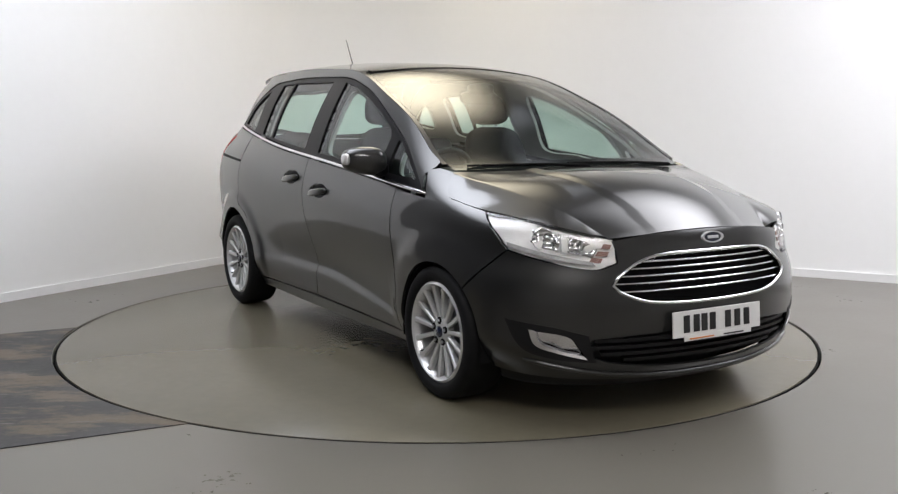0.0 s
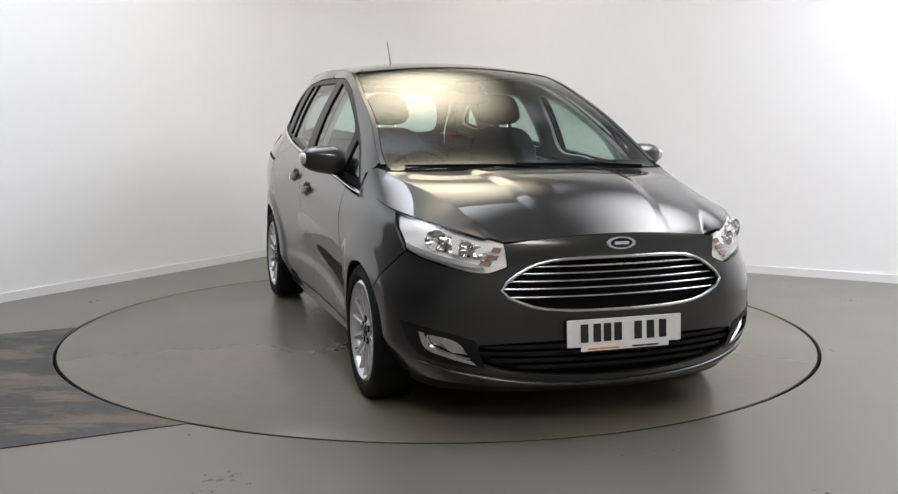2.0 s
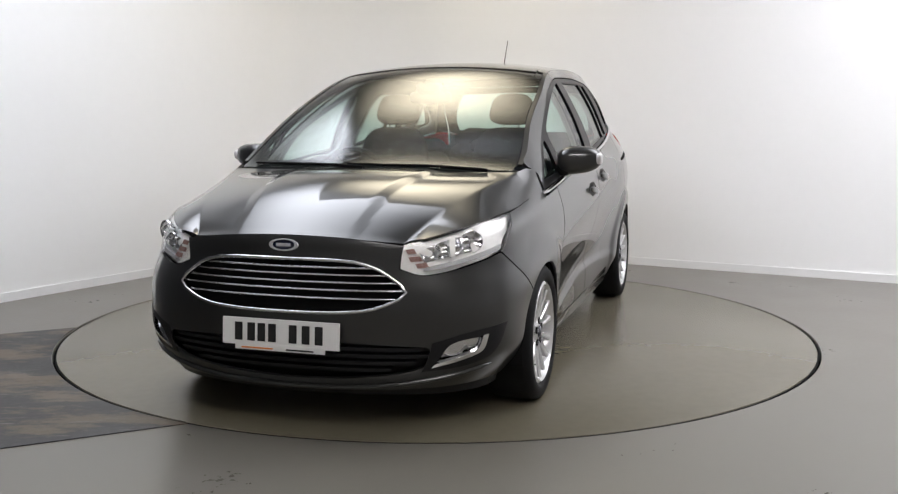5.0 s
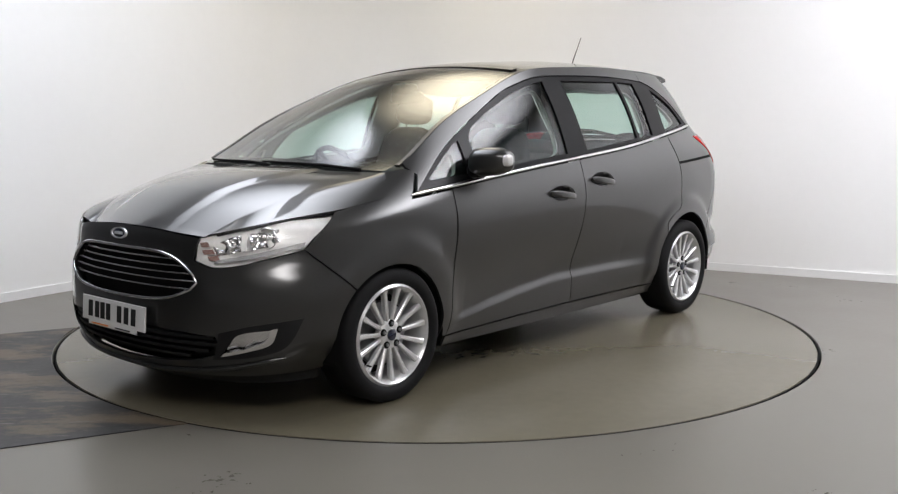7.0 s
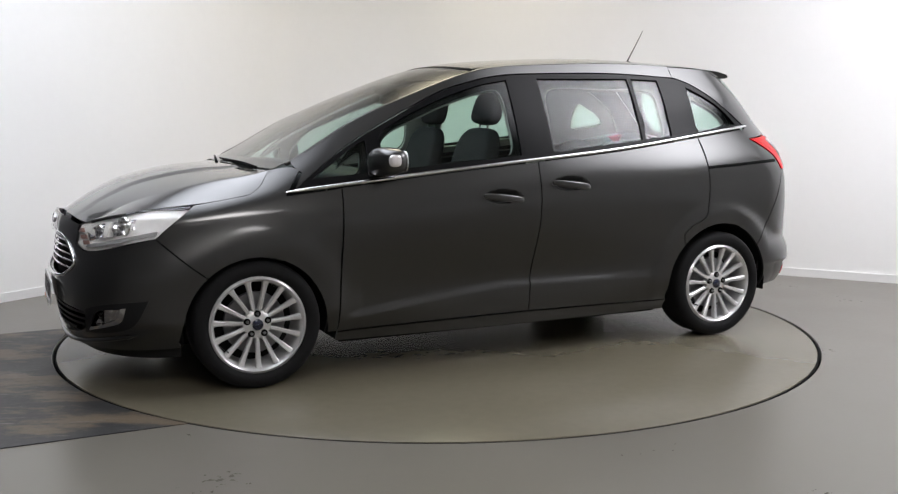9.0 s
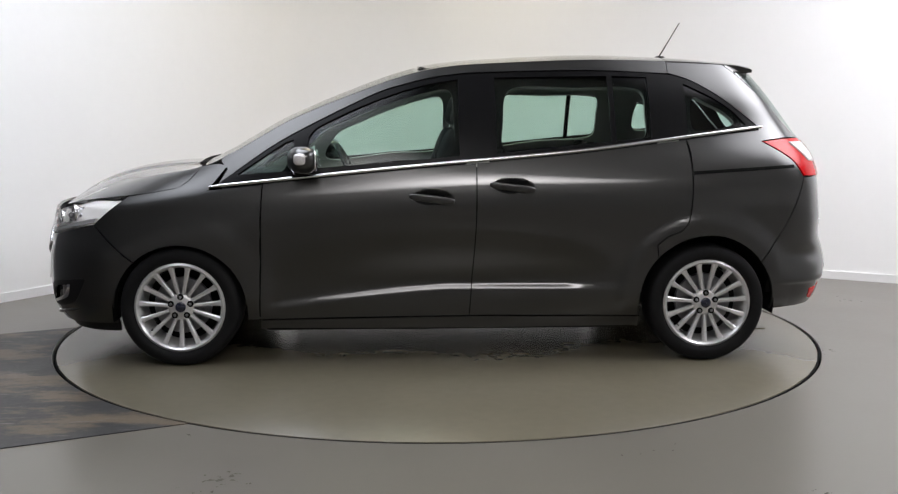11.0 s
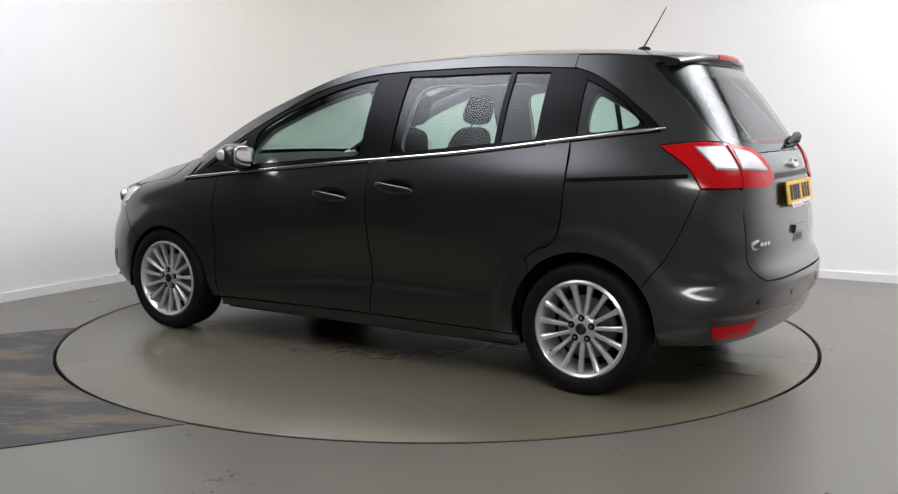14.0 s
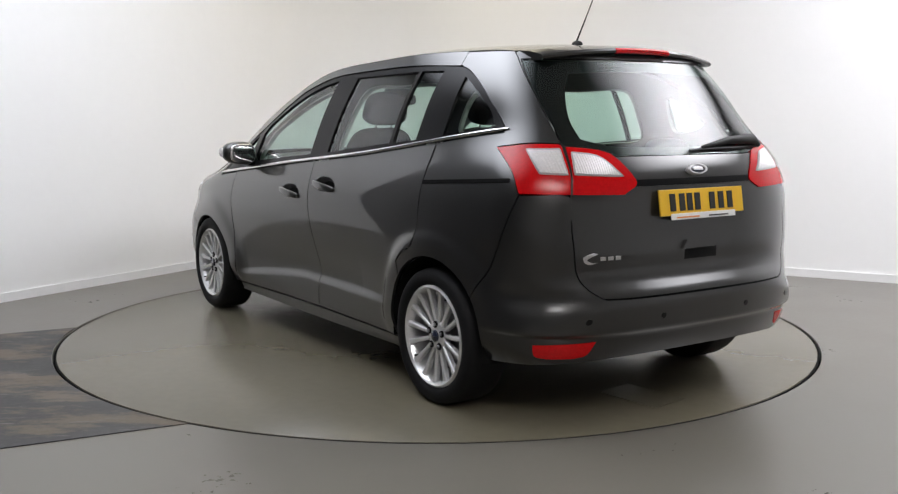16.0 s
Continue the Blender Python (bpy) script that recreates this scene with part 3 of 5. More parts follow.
for x, y, sx, sy, turn, w, col in PANELS:
    build_ceiling_light(x, y, sx, sy, turn, w, col)

# ---- the car ----
car = new("car")
tagged(car, "dark grey metallic people carrier parked on the turntable", "car")


def zb(x):
    return float(LEVEL_Z[5](x))


AF = (WHEEL_X, 0.295, 0.345)
AR = (-WHEEL_X, 0.315, 0.362)


def nose_arc(a0, a1, n=20):
    return [(s_of(nose, NOSE_JOIN, "x", x, z), z, True) for x, z, _ in arc(*AF, a0, a1, n)]


def tail_arc(a0, a1, n=20):
    return [(s_of(tail, TAIL_JOIN, "x", x, z), z, True) for x, z, _ in arc(*AR, a0, a1, n)]


DOOR_FRONT = [(0.955, 0.955), (0.96, 0.85), (0.965, 0.70), (0.970, 0.55), (0.977, 0.40), (0.985, 0.235)]
TAIL_SEAM = [("x", -1.542, 1.590, 1), ("x", -1.598, 1.545), ("y", 0.604, 1.404), ("y", 0.612, 1.295), ("y", 0.622, 1.175, 1), ("y", 0.642, 1.07), ("y", 0.658, 0.978), ("y", 0.662, 0.85), ("y", 0.650, 0.69), ("y", 0.635, 0.64), ("y", 0.60, 0.595), ("y", 0.545, 0.563)]
HANDLES = ((0.075, 0.885), (-0.345, 0.943))


def recess(x, z):
    return curve([(x + 0.118, z + 0.0), (x + 0.06, z + 0.036), (x, z + 0.040), (x - 0.06, z + 0.036), (x - 0.118, z), (x - 0.05, z - 0.030), (x, z - 0.035), (x + 0.05, z - 0.030)], 0.012)


CREASE = np.array([(x, float(crease_z(x)) + d) for x in np.arange(-1.0, 0.96, 0.02) for d in (0.05, 0.022, 0.006, 0.0, -0.008, -0.02, -0.034, -0.052)])


def build_body():
    # bonnet
    out = curve([(1.40, -1, True), (1.345, -0.93), (1.285, -0.75, True), (1.345, -0.4), (1.36, 0), (1.345, 0.4), (1.285, 0.75, True), (1.345, 0.93), (1.40, 1, True), (2.10, 1, True), (2.165, 0.75), (2.175, 0, ), (2.165, -0.75), (2.10, -1, True)], 0.025)
    sheet("bonnet", bonnet, out, "paint", car, h=0.022)
    for flip in (False, True):
        # front wing
        o = on_nose(("x", 1.66, 0.892, 1), ("x", 1.57, 0.906), ("x", 1.48, 0.922), ("x", 1.40, 0.938), ("x", 1.345, 0.985), ("x", 1.29, 1.045, 1), ("x", 1.20, 1.06), ("x", 1.14, 1.05, 1), ("x", 1.235, 0.925, 1), *[("x", x, z, 1) for x, z in DOOR_FRONT])
        o += nose_arc(190, 48)
        o += on_nose(("x", 1.845, 0.742, 1))
        sheet("front_wing", nose, curve(o), "paint", car, flip=flip, h=0.022)
        # front door
        o = [(0.955, zb(0.955) - 0.012, 1), (0.4, zb(0.4) - 0.012), (-0.16, zb(-0.16) - 0.012, 1), (-0.155, 0.7), (-0.125, 0.245, 1)] + [(x, z, 1) for x, z in DOOR_FRONT[:0:-1]]
        sheet("front_door", left, curve(o), "paint", car, holes=[recess(*HANDLES[0])], extra=CREASE, flip=flip, h=0.022)
        # sliding door
        o = [(-0.16, zb(-0.16) - 0.012, 1), (-0.7, zb(-0.7) - 0.012), (-1.285, zb(-1.285) - 0.012, 1), (-1.30, 1.0), (-1.29, 0.8), (-1.255, 0.715), (-1.17, 0.675), (-1.115, 0.63, 1)]
        o += [q for q in arc(*AR, 42, -12, 14)] + [(-0.125, 0.245, 1), (-0.155, 0.7)]
        sheet("sliding_door", left, curve(o), "paint", car, holes=[recess(*HANDLES[1])], extra=CREASE, flip=flip, h=0.022)
        # rear quarter with the D pillar
        o = on_tail(("x", -1.285, zb(-1.285) - 0.012, 1), ("x", -1.5, zb(-1.5) - 0.012), ("x", -1.70, 1.235, 1), ("x", -1.685, 1.262, 1), ("x", -1.60, 1.33), ("x", -1.48, 1.42), ("x", -1.34, 1.50), ("x", -1.22, 1.54, 1), ("x", -1.22, float(EDGE_Z(-1.22)) - 0.004, 1), ("x", -1.40, float(EDGE_Z(-1.40)) - 0.004), *TAIL_SEAM[:4], ("y", 0.620, 1.188, 1), ("y", 0.706, 1.190), ("x", -1.705, 1.173, 1), ("x", -1.859, 1.075), ("x", -1.923, 0.983, 1))
        o += tail_arc(143, 42, 24) + on_tail(("x", -1.115, 0.63, 1), ("x", -1.17, 0.675), ("x", -1.255, 0.715), ("x", -1.29, 0.8), ("x", -1.30, 1.0))
        sheet("rear_quarter_panel", tail, curve(o), "paint", car, flip=flip, h=0.022)
        # sill
        o = [(0.985, 0.232, 1), (-0.125, 0.242, 1), (-1.045, 0.238, 1), (-1.04, 0.180, 1), (0, 0.176), (0.99, 0.182, 1)]
        sheet("sill", left, curve(o), "paint", car, flip=flip, h=0.02)
        # black window surround with its panes
        win = [(1.19, zb(1.19) + 0.01, 1), (0.4, zb(0.4) + 0.01), (-0.4, zb(-0.4) + 0.01), (-1.2, zb(-1.2) + 0.01), (-1.69, 1.255, 1), (-1.60, 1.33), (-1.48, 1.42), (-1.34, 1.50), (-1.22, 1.535), (-0.76, 1.552), (-0.17, 1.537), (0.02, 1.518), (0.18, 1.483), (0.35, 1.432), (0.63, 1.30), (0.9, 1.155)]
        panes = [
            [(1.09, 1.005, 1), (0.80, 1.025, 1), (0.80, 1.185, 1), (0.85, 1.165)],
            [(0.72, 1.035, 1), (-0.07, 1.10, 1), (-0.07, 1.505, 1), (0.10, 1.475), (0.30, 1.415), (0.50, 1.335), (0.68, 1.245), (0.72, 1.20, 1)],
            [(-0.27, 1.115, 1), (-0.88, 1.175, 1), (-0.88, 1.525, 1), (-0.27, 1.515, 1)],
            [(-0.91, 1.178, 1), (-1.10, 1.195, 1), (-1.10, 1.52, 1), (-0.91, 1.525, 1)],
            [(-1.30, 1.215, 1), (-1.63, 1.262, 1), (-1.56, 1.335), (-1.45, 1.41), (-1.30, 1.485, 1)],
        ]
        panes = [curve(q) for q in panes]
        sheet("window_surround", left, curve(win), "black", car, holes=panes, flip=flip, h=0.03, lift=-0.004, gap=0.001, label="gloss black window surround")
        for q in panes:
            sheet("side_window", left, q, "glass", car, flip=flip, h=0.025, lift=-0.013, gap=-0.003, thick=0, label="green-tinted side window pane").visible_shadow = False
        # painted roof rail from the bonnet to the D pillar
        o = [(1.14, 1.03, 1), (1.185, zb(1.185) + 0.01, 1), (0.9, 1.158), (0.63, 1.304), (0.35, 1.436), (0.18, 1.487), (0.02, 1.522), (-0.17, 1.541), (-0.76, 1.556), (-1.22, 1.539, 1)]
        o += [(x, float(EDGE_Z(x)) - 0.002, i == 0) for i, x in enumerate(np.linspace(-1.22, 1.18, 25))]
        sheet("roof_side_rail", left, curve(o), "paint", car, flip=flip, h=0.02, gap=0.0005)
        o = [(1.20, 0.968, 1), (0.10, 0.968, 1), (0.02, 0.90), (-1.56, 0.88, 1), (-1.56, 1, 1), (1.20, 1, 1)]
        sheet("roof_edge", top, curve(o), "paint", car, flip=flip, h=0.03, gap=0.0005)
        # chrome belt strip
        xs = np.linspace(1.235, -1.72, 48)
        path = [(x, (float(flank(x, zb(x))) + 0.003) * (-1 if flip else 1), zb(x)) for x in xs]
        smooth(part("belt_strip", tube(bmesh.new(), path, [0.004] + [0.0095] * 46 + [0.004], 10), "chrome", car, "bright chrome waistline strip"), 70)
    sheet("windscreen", top, curve([(1.265, -0.965, True), (1.265, 0.965, True), (0.12, 0.965, True), (0.10, 0), (0.12, -0.965, True)], 0.03), "screen", car, h=0.05, lift=-0.004, thick=0).visible_shadow = False
    sheet("roof", top, curve([(0.085, -0.90, True), (0.085, 0.90, True), (-1.56, 0.88, True), (-1.56, -0.88, True)], 0.03), "paint", car, h=0.035)
    # front bumper skin with openings
    half = on_nose(("y", 0.0, 0.828, 1), ("y", 0.25, 0.822), ("y", 0.49, 0.793, 1), ("y", 0.475, 0.70, 1), ("y", 0.56, 0.675), ("y", 0.70, 0.700), ("x", 1.845, 0.742, 1)) + nose_arc(48, 14, 10) + on_nose(("x", 1.755, 0.24, 1), ("y", 0.80, 0.215), ("y", 0.5, 0.20), ("y", 0.0, 0.19, 1))
    half[0] = (0.0, 0.828, True)
    half[-1] = (0.0, 0.19, True)
    g = on_nose(("y", 0.0, 0.735, 1), ("y", 0.22, 0.733), ("y", 0.33, 0.722), ("y", 0.42, 0.685), ("y", 0.505, 0.61), ("y", 0.43, 0.560), ("y", 0.34, 0.535), ("y", 0.2, 0.525), ("y", 0.0, 0.522, 1))
    g[0], g[-1] = (0.0, 0.735, True), (0.0, 0.522, True)
    lowg = on_nose(("y", 0.0, 0.40, 1), ("y", 0.3, 0.40), ("y", 0.58, 0.385, 1), ("y", 0.63, 0.335, 1), ("y", 0.5, 0.285), ("y", 0.25, 0.255), ("y", 0.0, 0.245, 1))
    lowg[0], lowg[-1] = (0.0, 0.40, True), (0.0, 0.245, True)
    fog = curve(on_nose(("y", 0.785, 0.42, 1), ("y", 0.70, 0.408), ("y", 0.655, 0.385), ("y", 0.60, 0.31, 1), ("y", 0.70, 0.335), ("y", 0.765, 0.365)))
    sheet("front_bumper", nose, both(half), "paint", car, holes=[both(g), both(lowg), fog, fog * [-1, 1]], h=0.022)
    sheet("upper_grille", nose, both(g), "gap", car, lift=-0.035, gap=-0.01, h=0.05, thick=0, label="black upper grille")
    sheet("lower_grille", nose, both(lowg), "plastic", car, lift=-0.04, gap=-0.03, h=0.05, thick=0, label="black slatted lower grille")
    # rear bumper, tailgate
    half = [(0.0, 0.56, True)] + on_tail(*TAIL_SEAM[:5:-1], ("x", -1.923, 0.983, 1)) + tail_arc(143, 187, 12) + on_tail(("x", -1.77, 0.27, 1), ("y", 0.72, 0.283), ("y", 0.4, 0.300)) + [(0.0, 0.305, True)]
    fold = np.array([(q, STEP_Z + d) for q in np.arange(-1.25, 1.26, 0.02) for d in (-0.022, -0.012, -0.006, 0.0, 0.006, 0.012, 0.022)])
    sheet("rear_bumper", tail, both(half), "paint", car, extra=fold, h=0.022)
    half = [(0.0, 1.59, True)] + on_tail(*TAIL_SEAM) + [(0.0, 0.563, True)]
    gl = [(0.0, 1.55, True)] + on_tail(("x", -1.603, 1.550, 1), ("y", 0.602, 1.404), ("y", 0.610, 1.295), ("y", 0.616, 1.190, 1), ("y", 0.43, 1.140), ("y", 0.25, 1.138)) + [(0.0, 1.138, True)]
    gl = both(gl)
    sheet("tailgate", tail, both(half), "paint", car, holes=[gl], h=0.022)
    sheet("rear_window", tail, gl, "glass", car, h=0.05, gap=0.002, lift=-0.002, thick=0).visible_shadow = False
    pane = curve([(0.0, 1.50, True)] + on_tail(("y", 0.44, 1.485, 1), ("y", 0.50, 1.40), ("y", 0.535, 1.29), ("y", 0.53, 1.215, 1), ("y", 0.40, 1.185), ("y", 0.2, 1.178)) + [(0.0, 1.178, True)], closed=False)
    pane = np.concatenate([pane, (pane[::-1] * [-1, 1])[1:-1]])
    sheet("glass_border", tail, gl, "black", car, holes=[pane], h=0.05, gap=0.004, lift=-0.008, thick=0, label="black printed border of the rear window")


build_body()


# ---- wheels ----
def build_wheel(m, sgn):
    W = 0.215
    bm = ring_lathe(bmesh.new(), [(0.225, -0.09), (0.232, -0.105), (0.236, 0.0), (0.236, 0.004), (0.225, 0.012), (0.215, 0.004), (0.205, -0.03), (0.20, -0.09), (0.19, -0.16), (0.225, -0.19)], 72)
    wheel = smooth(part("wheel", bm, "alloy", car, "silver multi-spoke alloy wheel"), 50)
    bm = ring_lathe(bmesh.new(), [(0.228, -0.19), (0.25, -0.205), (0.285, -0.2), (0.307, -0.185), (0.312, -0.165), (0.313, -0.09), (0.312, -0.02), (0.307, 0.0), (0.298, 0.010), (0.285, 0.016), (0.262, 0.018), (0.245, 0.012), (0.237, 0.002), (0.228, -0.01)], 96)
    smooth(part("tyre", bm, "tyre", wheel, "black road tyre"), 60)
    wheel.matrix_local = m
    return wheel


for wx in (WHEEL_X, -WHEEL_X):
    build_wheel(pose(wx, 0.885, 0.313), 1)
    build_wheel(pose(wx, -0.885, 0.313, 0, 0, 180), -1)




# ---- details of the car ----
def blob(bm, c, r, e=0.45, nu=28, nv=14, fn=None):
    """A rounded box: a superellipsoid with half sizes r round c; fn may move the points."""
    def p(v, k):
        return math.copysign(abs(v) ** k, v)
    rows = []
    for j in range(1, nv):
        b = -math.pi / 2 + math.pi * j / nv
        row = []
        for i in range(nu):
            a = 2 * math.pi * i / nu
            q = Vector((p(math.cos(b), e) * p(math.cos(a), e), p(math.cos(b), e) * p(math.sin(a), e), p(math.sin(b), e)))
            q = Vector((q.x * r[0], q.y * r[1], q.z * r[2]))
            if fn:
                q = Vector(fn(q))
            row.append(bm.verts.new(Vector(c) + q))
        rows.append(row)
    for a, b in zip(rows, rows[1:]):
        for i in range(nu):
            bm.faces.new((a[i], a[(i + 1) % nu], b[(i + 1) % nu], b[i]))
    for row, s in ((rows[0], -1), (rows[-1], 1)):
        q = Vector((0, 0, s * r[2]))
        if fn:
            q = Vector(fn(q))
        v = bm.verts.new(Vector(c) + q)
        for i in range(nu):
            f = (row[i], row[(i + 1) % nu], v) if s > 0 else (row[(i + 1) % nu], row[i], v)
            bm.faces.new(f)
    bmesh.ops.recalc_face_normals(bm, faces=bm.faces)
    return bm


def solid(name, parent, mat, c, r, e=0.45, m=None, label="", fn=None, nu=28, nv=14):
    bm = blob(bmesh.new(), c, r, e, nu, nv, fn)
    if m is not None:
        bmesh.ops.transform(bm, matrix=m, verts=bm.verts)
    return smooth(part(name, bm, mat, parent, label), 60)


def ring(outline, w):
    return outline, inset(outline, w)


FLIPS = (False, True)
GRILLE = [(0.0, 0.735, True)] + on_nose(("y", 0.22, 0.733), ("y", 0.33, 0.722), ("y", 0.42, 0.685), ("y", 0.505, 0.61), ("y", 0.43, 0.560), ("y", 0.34, 0.535), ("y", 0.2, 0.525)) + [(0.0, 0.522, True)]


def build_grille(upper, lower):
    g = both(GRILLE)
    rimpts = [nose(s, z) + [0.004, 0, 0] for s, z in np.concatenate([g[::2], g[:1]])]
    smooth(part("chrome_surround", tube(bmesh.new(), rimpts, 0.0075, 8), "chrome", upper, "bright chrome grille surround"), 70)
    for z in (0.701, 0.673, 0.643, 0.613, 0.580):
        lim = max(p[0] for p in g if abs(p[1] - z) < 0.015) - 0.012
        smooth(part("grille_bar", tube(bmesh.new(), [nose(s, z) - [0.012, 0, 0] for s in np.linspace(-lim, lim, 40)], 0.0045, 8), "chrome", upper), 70)
    for z, y in ((0.375, 0.57), (0.345, 0.60), (0.315, 0.54), (0.285, 0.44)):
        lim = s_of(nose, NOSE_JOIN, "y", y, z)
        o = np.array([(s, z + 0.008) for s in np.linspace(-lim, lim, 40)] + [(s, z - 0.006) for s in np.linspace(lim, -lim, 40)])
        sheet("grille_slat", nose, o, "plastic", lower, h=0.05, lift=-0.012, gap=0, thick=0.03)


def build_headlamp(flip):
    sg = -1 if flip else 1
    o = on_nose(("y", 0.485, 0.795, 1), ("y", 0.50, 0.800), ("y", 0.575, 0.820), ("y", 0.65, 0.842), ("y", 0.72, 0.865), ("x", 1.665, 0.890, 1), ("x", 1.843, 0.746, 1), ("y", 0.70, 0.703), ("y", 0.56, 0.678), ("y", 0.478, 0.702, 1))
    o = curve(o, 0.015)
    lens = sheet("headlamp", nose, o, "clear", car, flip=flip, h=0.03, lift=0.003, thick=0, gap=0.002, label="clear silvery headlamp in its housing")
    lens.visible_shadow = False
    sheet("lamp_housing", nose, o, "silver", lens, flip=flip, h=0.014, lift=-0.008, gap=-0.001, thick=-0.009, bulge=lambda a, b: -0.016 * np.abs(np.sin(a * 9)) ** 2 - 0.005 * np.abs(np.sin(b * 45)))
    # bright lower lip, recessed bowl with two reflectors and a pale post between them
    band = on_nose(("y", 0.56, 0.690, 1), ("y", 0.69, 0.713), ("x", 1.845, 0.754, 1), ("x", 1.835, 0.775, 1), ("y", 0.70, 0.735), ("y", 0.57, 0.706, 1))
    sheet("chrome_strip", nose, curve(band, 0.015), "alloy", lens, flip=flip, h=0.03, lift=-0.001, thick=0.02, gap=0)
    bowl = on_nose(("y", 0.565, 0.722, 1), ("y", 0.63, 0.738), ("y", 0.735, 0.762, 1), ("y", 0.762, 0.800), ("y", 0.745, 0.838, 1), ("y", 0.66, 0.818), ("y", 0.59, 0.793), ("y", 0.545, 0.762, 1))
    sheet("bowl", nose, curve(bowl, 0.015), "chrome", lens, flip=flip, h=0.010, lift=-0.006, gap=0, thick=0.012, bulge=lambda a, b: -0.010 - 0.006 * np.sin(a * 55) * np.sin(b * 130) - 0.004 * np.cos(a * 120 + b * 40), label="faceted silver reflector bowl")
    for y, z, r in ((0.708, 0.796, 0.044), (0.612, 0.768, 0.032)):
        p = nose(s_of(nose, NOSE_JOIN, "y", y, z), z)
        m = Matrix.Translation((p[0] - 0.026, p[1] * sg, p[2])) @ Euler((0, 0, radians(-90 + 25 * sg))).to_matrix().to_4x4()
        bm = ring_lathe(bmesh.new(), [(r, 0.018), (r * 1.06, 0.014), (r * 0.98, 0.0), (r * 0.75, -0.02), (r * 0.4, -0.032), (0.001, -0.036)], 32, m)
        smooth(part("reflector", bm, "chrome", lens, "round silver reflector"), 50)
        bm = ring_lathe(bmesh.new(), [(0.001, 0.006), (r * 0.20, 0.003), (r * 0.24, -0.012), (r * 0.24, -0.03)], 20, m)
        smooth(part("bulb", bm, "white_plate", lens, "frosted lamp bulb"), 50)
    post = on_nose(("y", 0.652, 0.742, 1), ("y", 0.668, 0.746, 1), ("y", 0.660, 0.818, 1), ("y", 0.642, 0.812, 1))
    sheet("post", nose, curve(post, 0.015), "silver", lens, flip=flip, h=0.02, lift=-0.002, thick=0.02, gap=0)
    for y, z, w in ((0.500, 0.768, 0.022), (0.512, 0.738, 0.034), (0.538, 0.712, 0.032)):
        q = on_nose(("y", y - 0.008, z + 0.008, 1), ("y", y + w, z + 0.012, 1), ("y", y + w + 0.012, z - 0.008, 1), ("y", y + 0.002, z - 0.010, 1))
        sheet("indicator", nose, curve(q, 0.012), "orange_lens", lens, flip=flip, h=0.02, lift=-0.002, thick=0.006, gap=0, label="dull amber indicator segment")


def build_fog(flip):
    o = on_nose(("y", 0.785, 0.42, 1), ("y", 0.70, 0.408), ("y", 0.655, 0.385), ("y", 0.60, 0.31, 1), ("y", 0.70, 0.335), ("y", 0.765, 0.365))
    o = curve(o, 0.012)
    lens = sheet("fog_lamp", nose, o, "clear", car, flip=flip, h=0.03, lift=-0.014, thick=0, gap=0.004, label="clear fog lamp in a chrome edged recess")
    lens.visible_shadow = False
    sheet("lamp_housing", nose, o, "chrome", lens, flip=flip, h=0.015, lift=-0.024, gap=0.0, thick=-0.02, bulge=lambda a, b: 0.004 * np.sin(a * 60))
    e = on_nose(("y", 0.792, 0.425, 1), ("y", 0.772, 0.36), ("y", 0.70, 0.328), ("y", 0.592, 0.300, 1), ("y", 0.610, 0.318, 1), ("y", 0.70, 0.343), ("y", 0.758, 0.372), ("y", 0.775, 0.422, 1))
    # shade of the body-coloured lamp pocket, laid on as a black sheet
    pocket = curve(on_nose(("y", 0.845, 0.462, 1), ("y", 0.72, 0.438), ("y", 0.60, 0.405, 1), ("y", 0.585, 0.345), ("y", 0.555, 0.285, 1), ("y", 0.70, 0.300), ("y", 0.79, 0.330), ("y", 0.825, 0.38)), 0.015)
    sheet("fog_surround", nose, pocket, "plastic", lens, holes=[o], flip=flip, h=0.025, lift=0.002, thick=0.004, gap=0, label="black plastic lamp surround")
    sheet("chrome_edge", nose, curve(e, 0.012), "chrome", lens, flip=flip, h=0.02, lift=0.003, thick=0.02, gap=0)


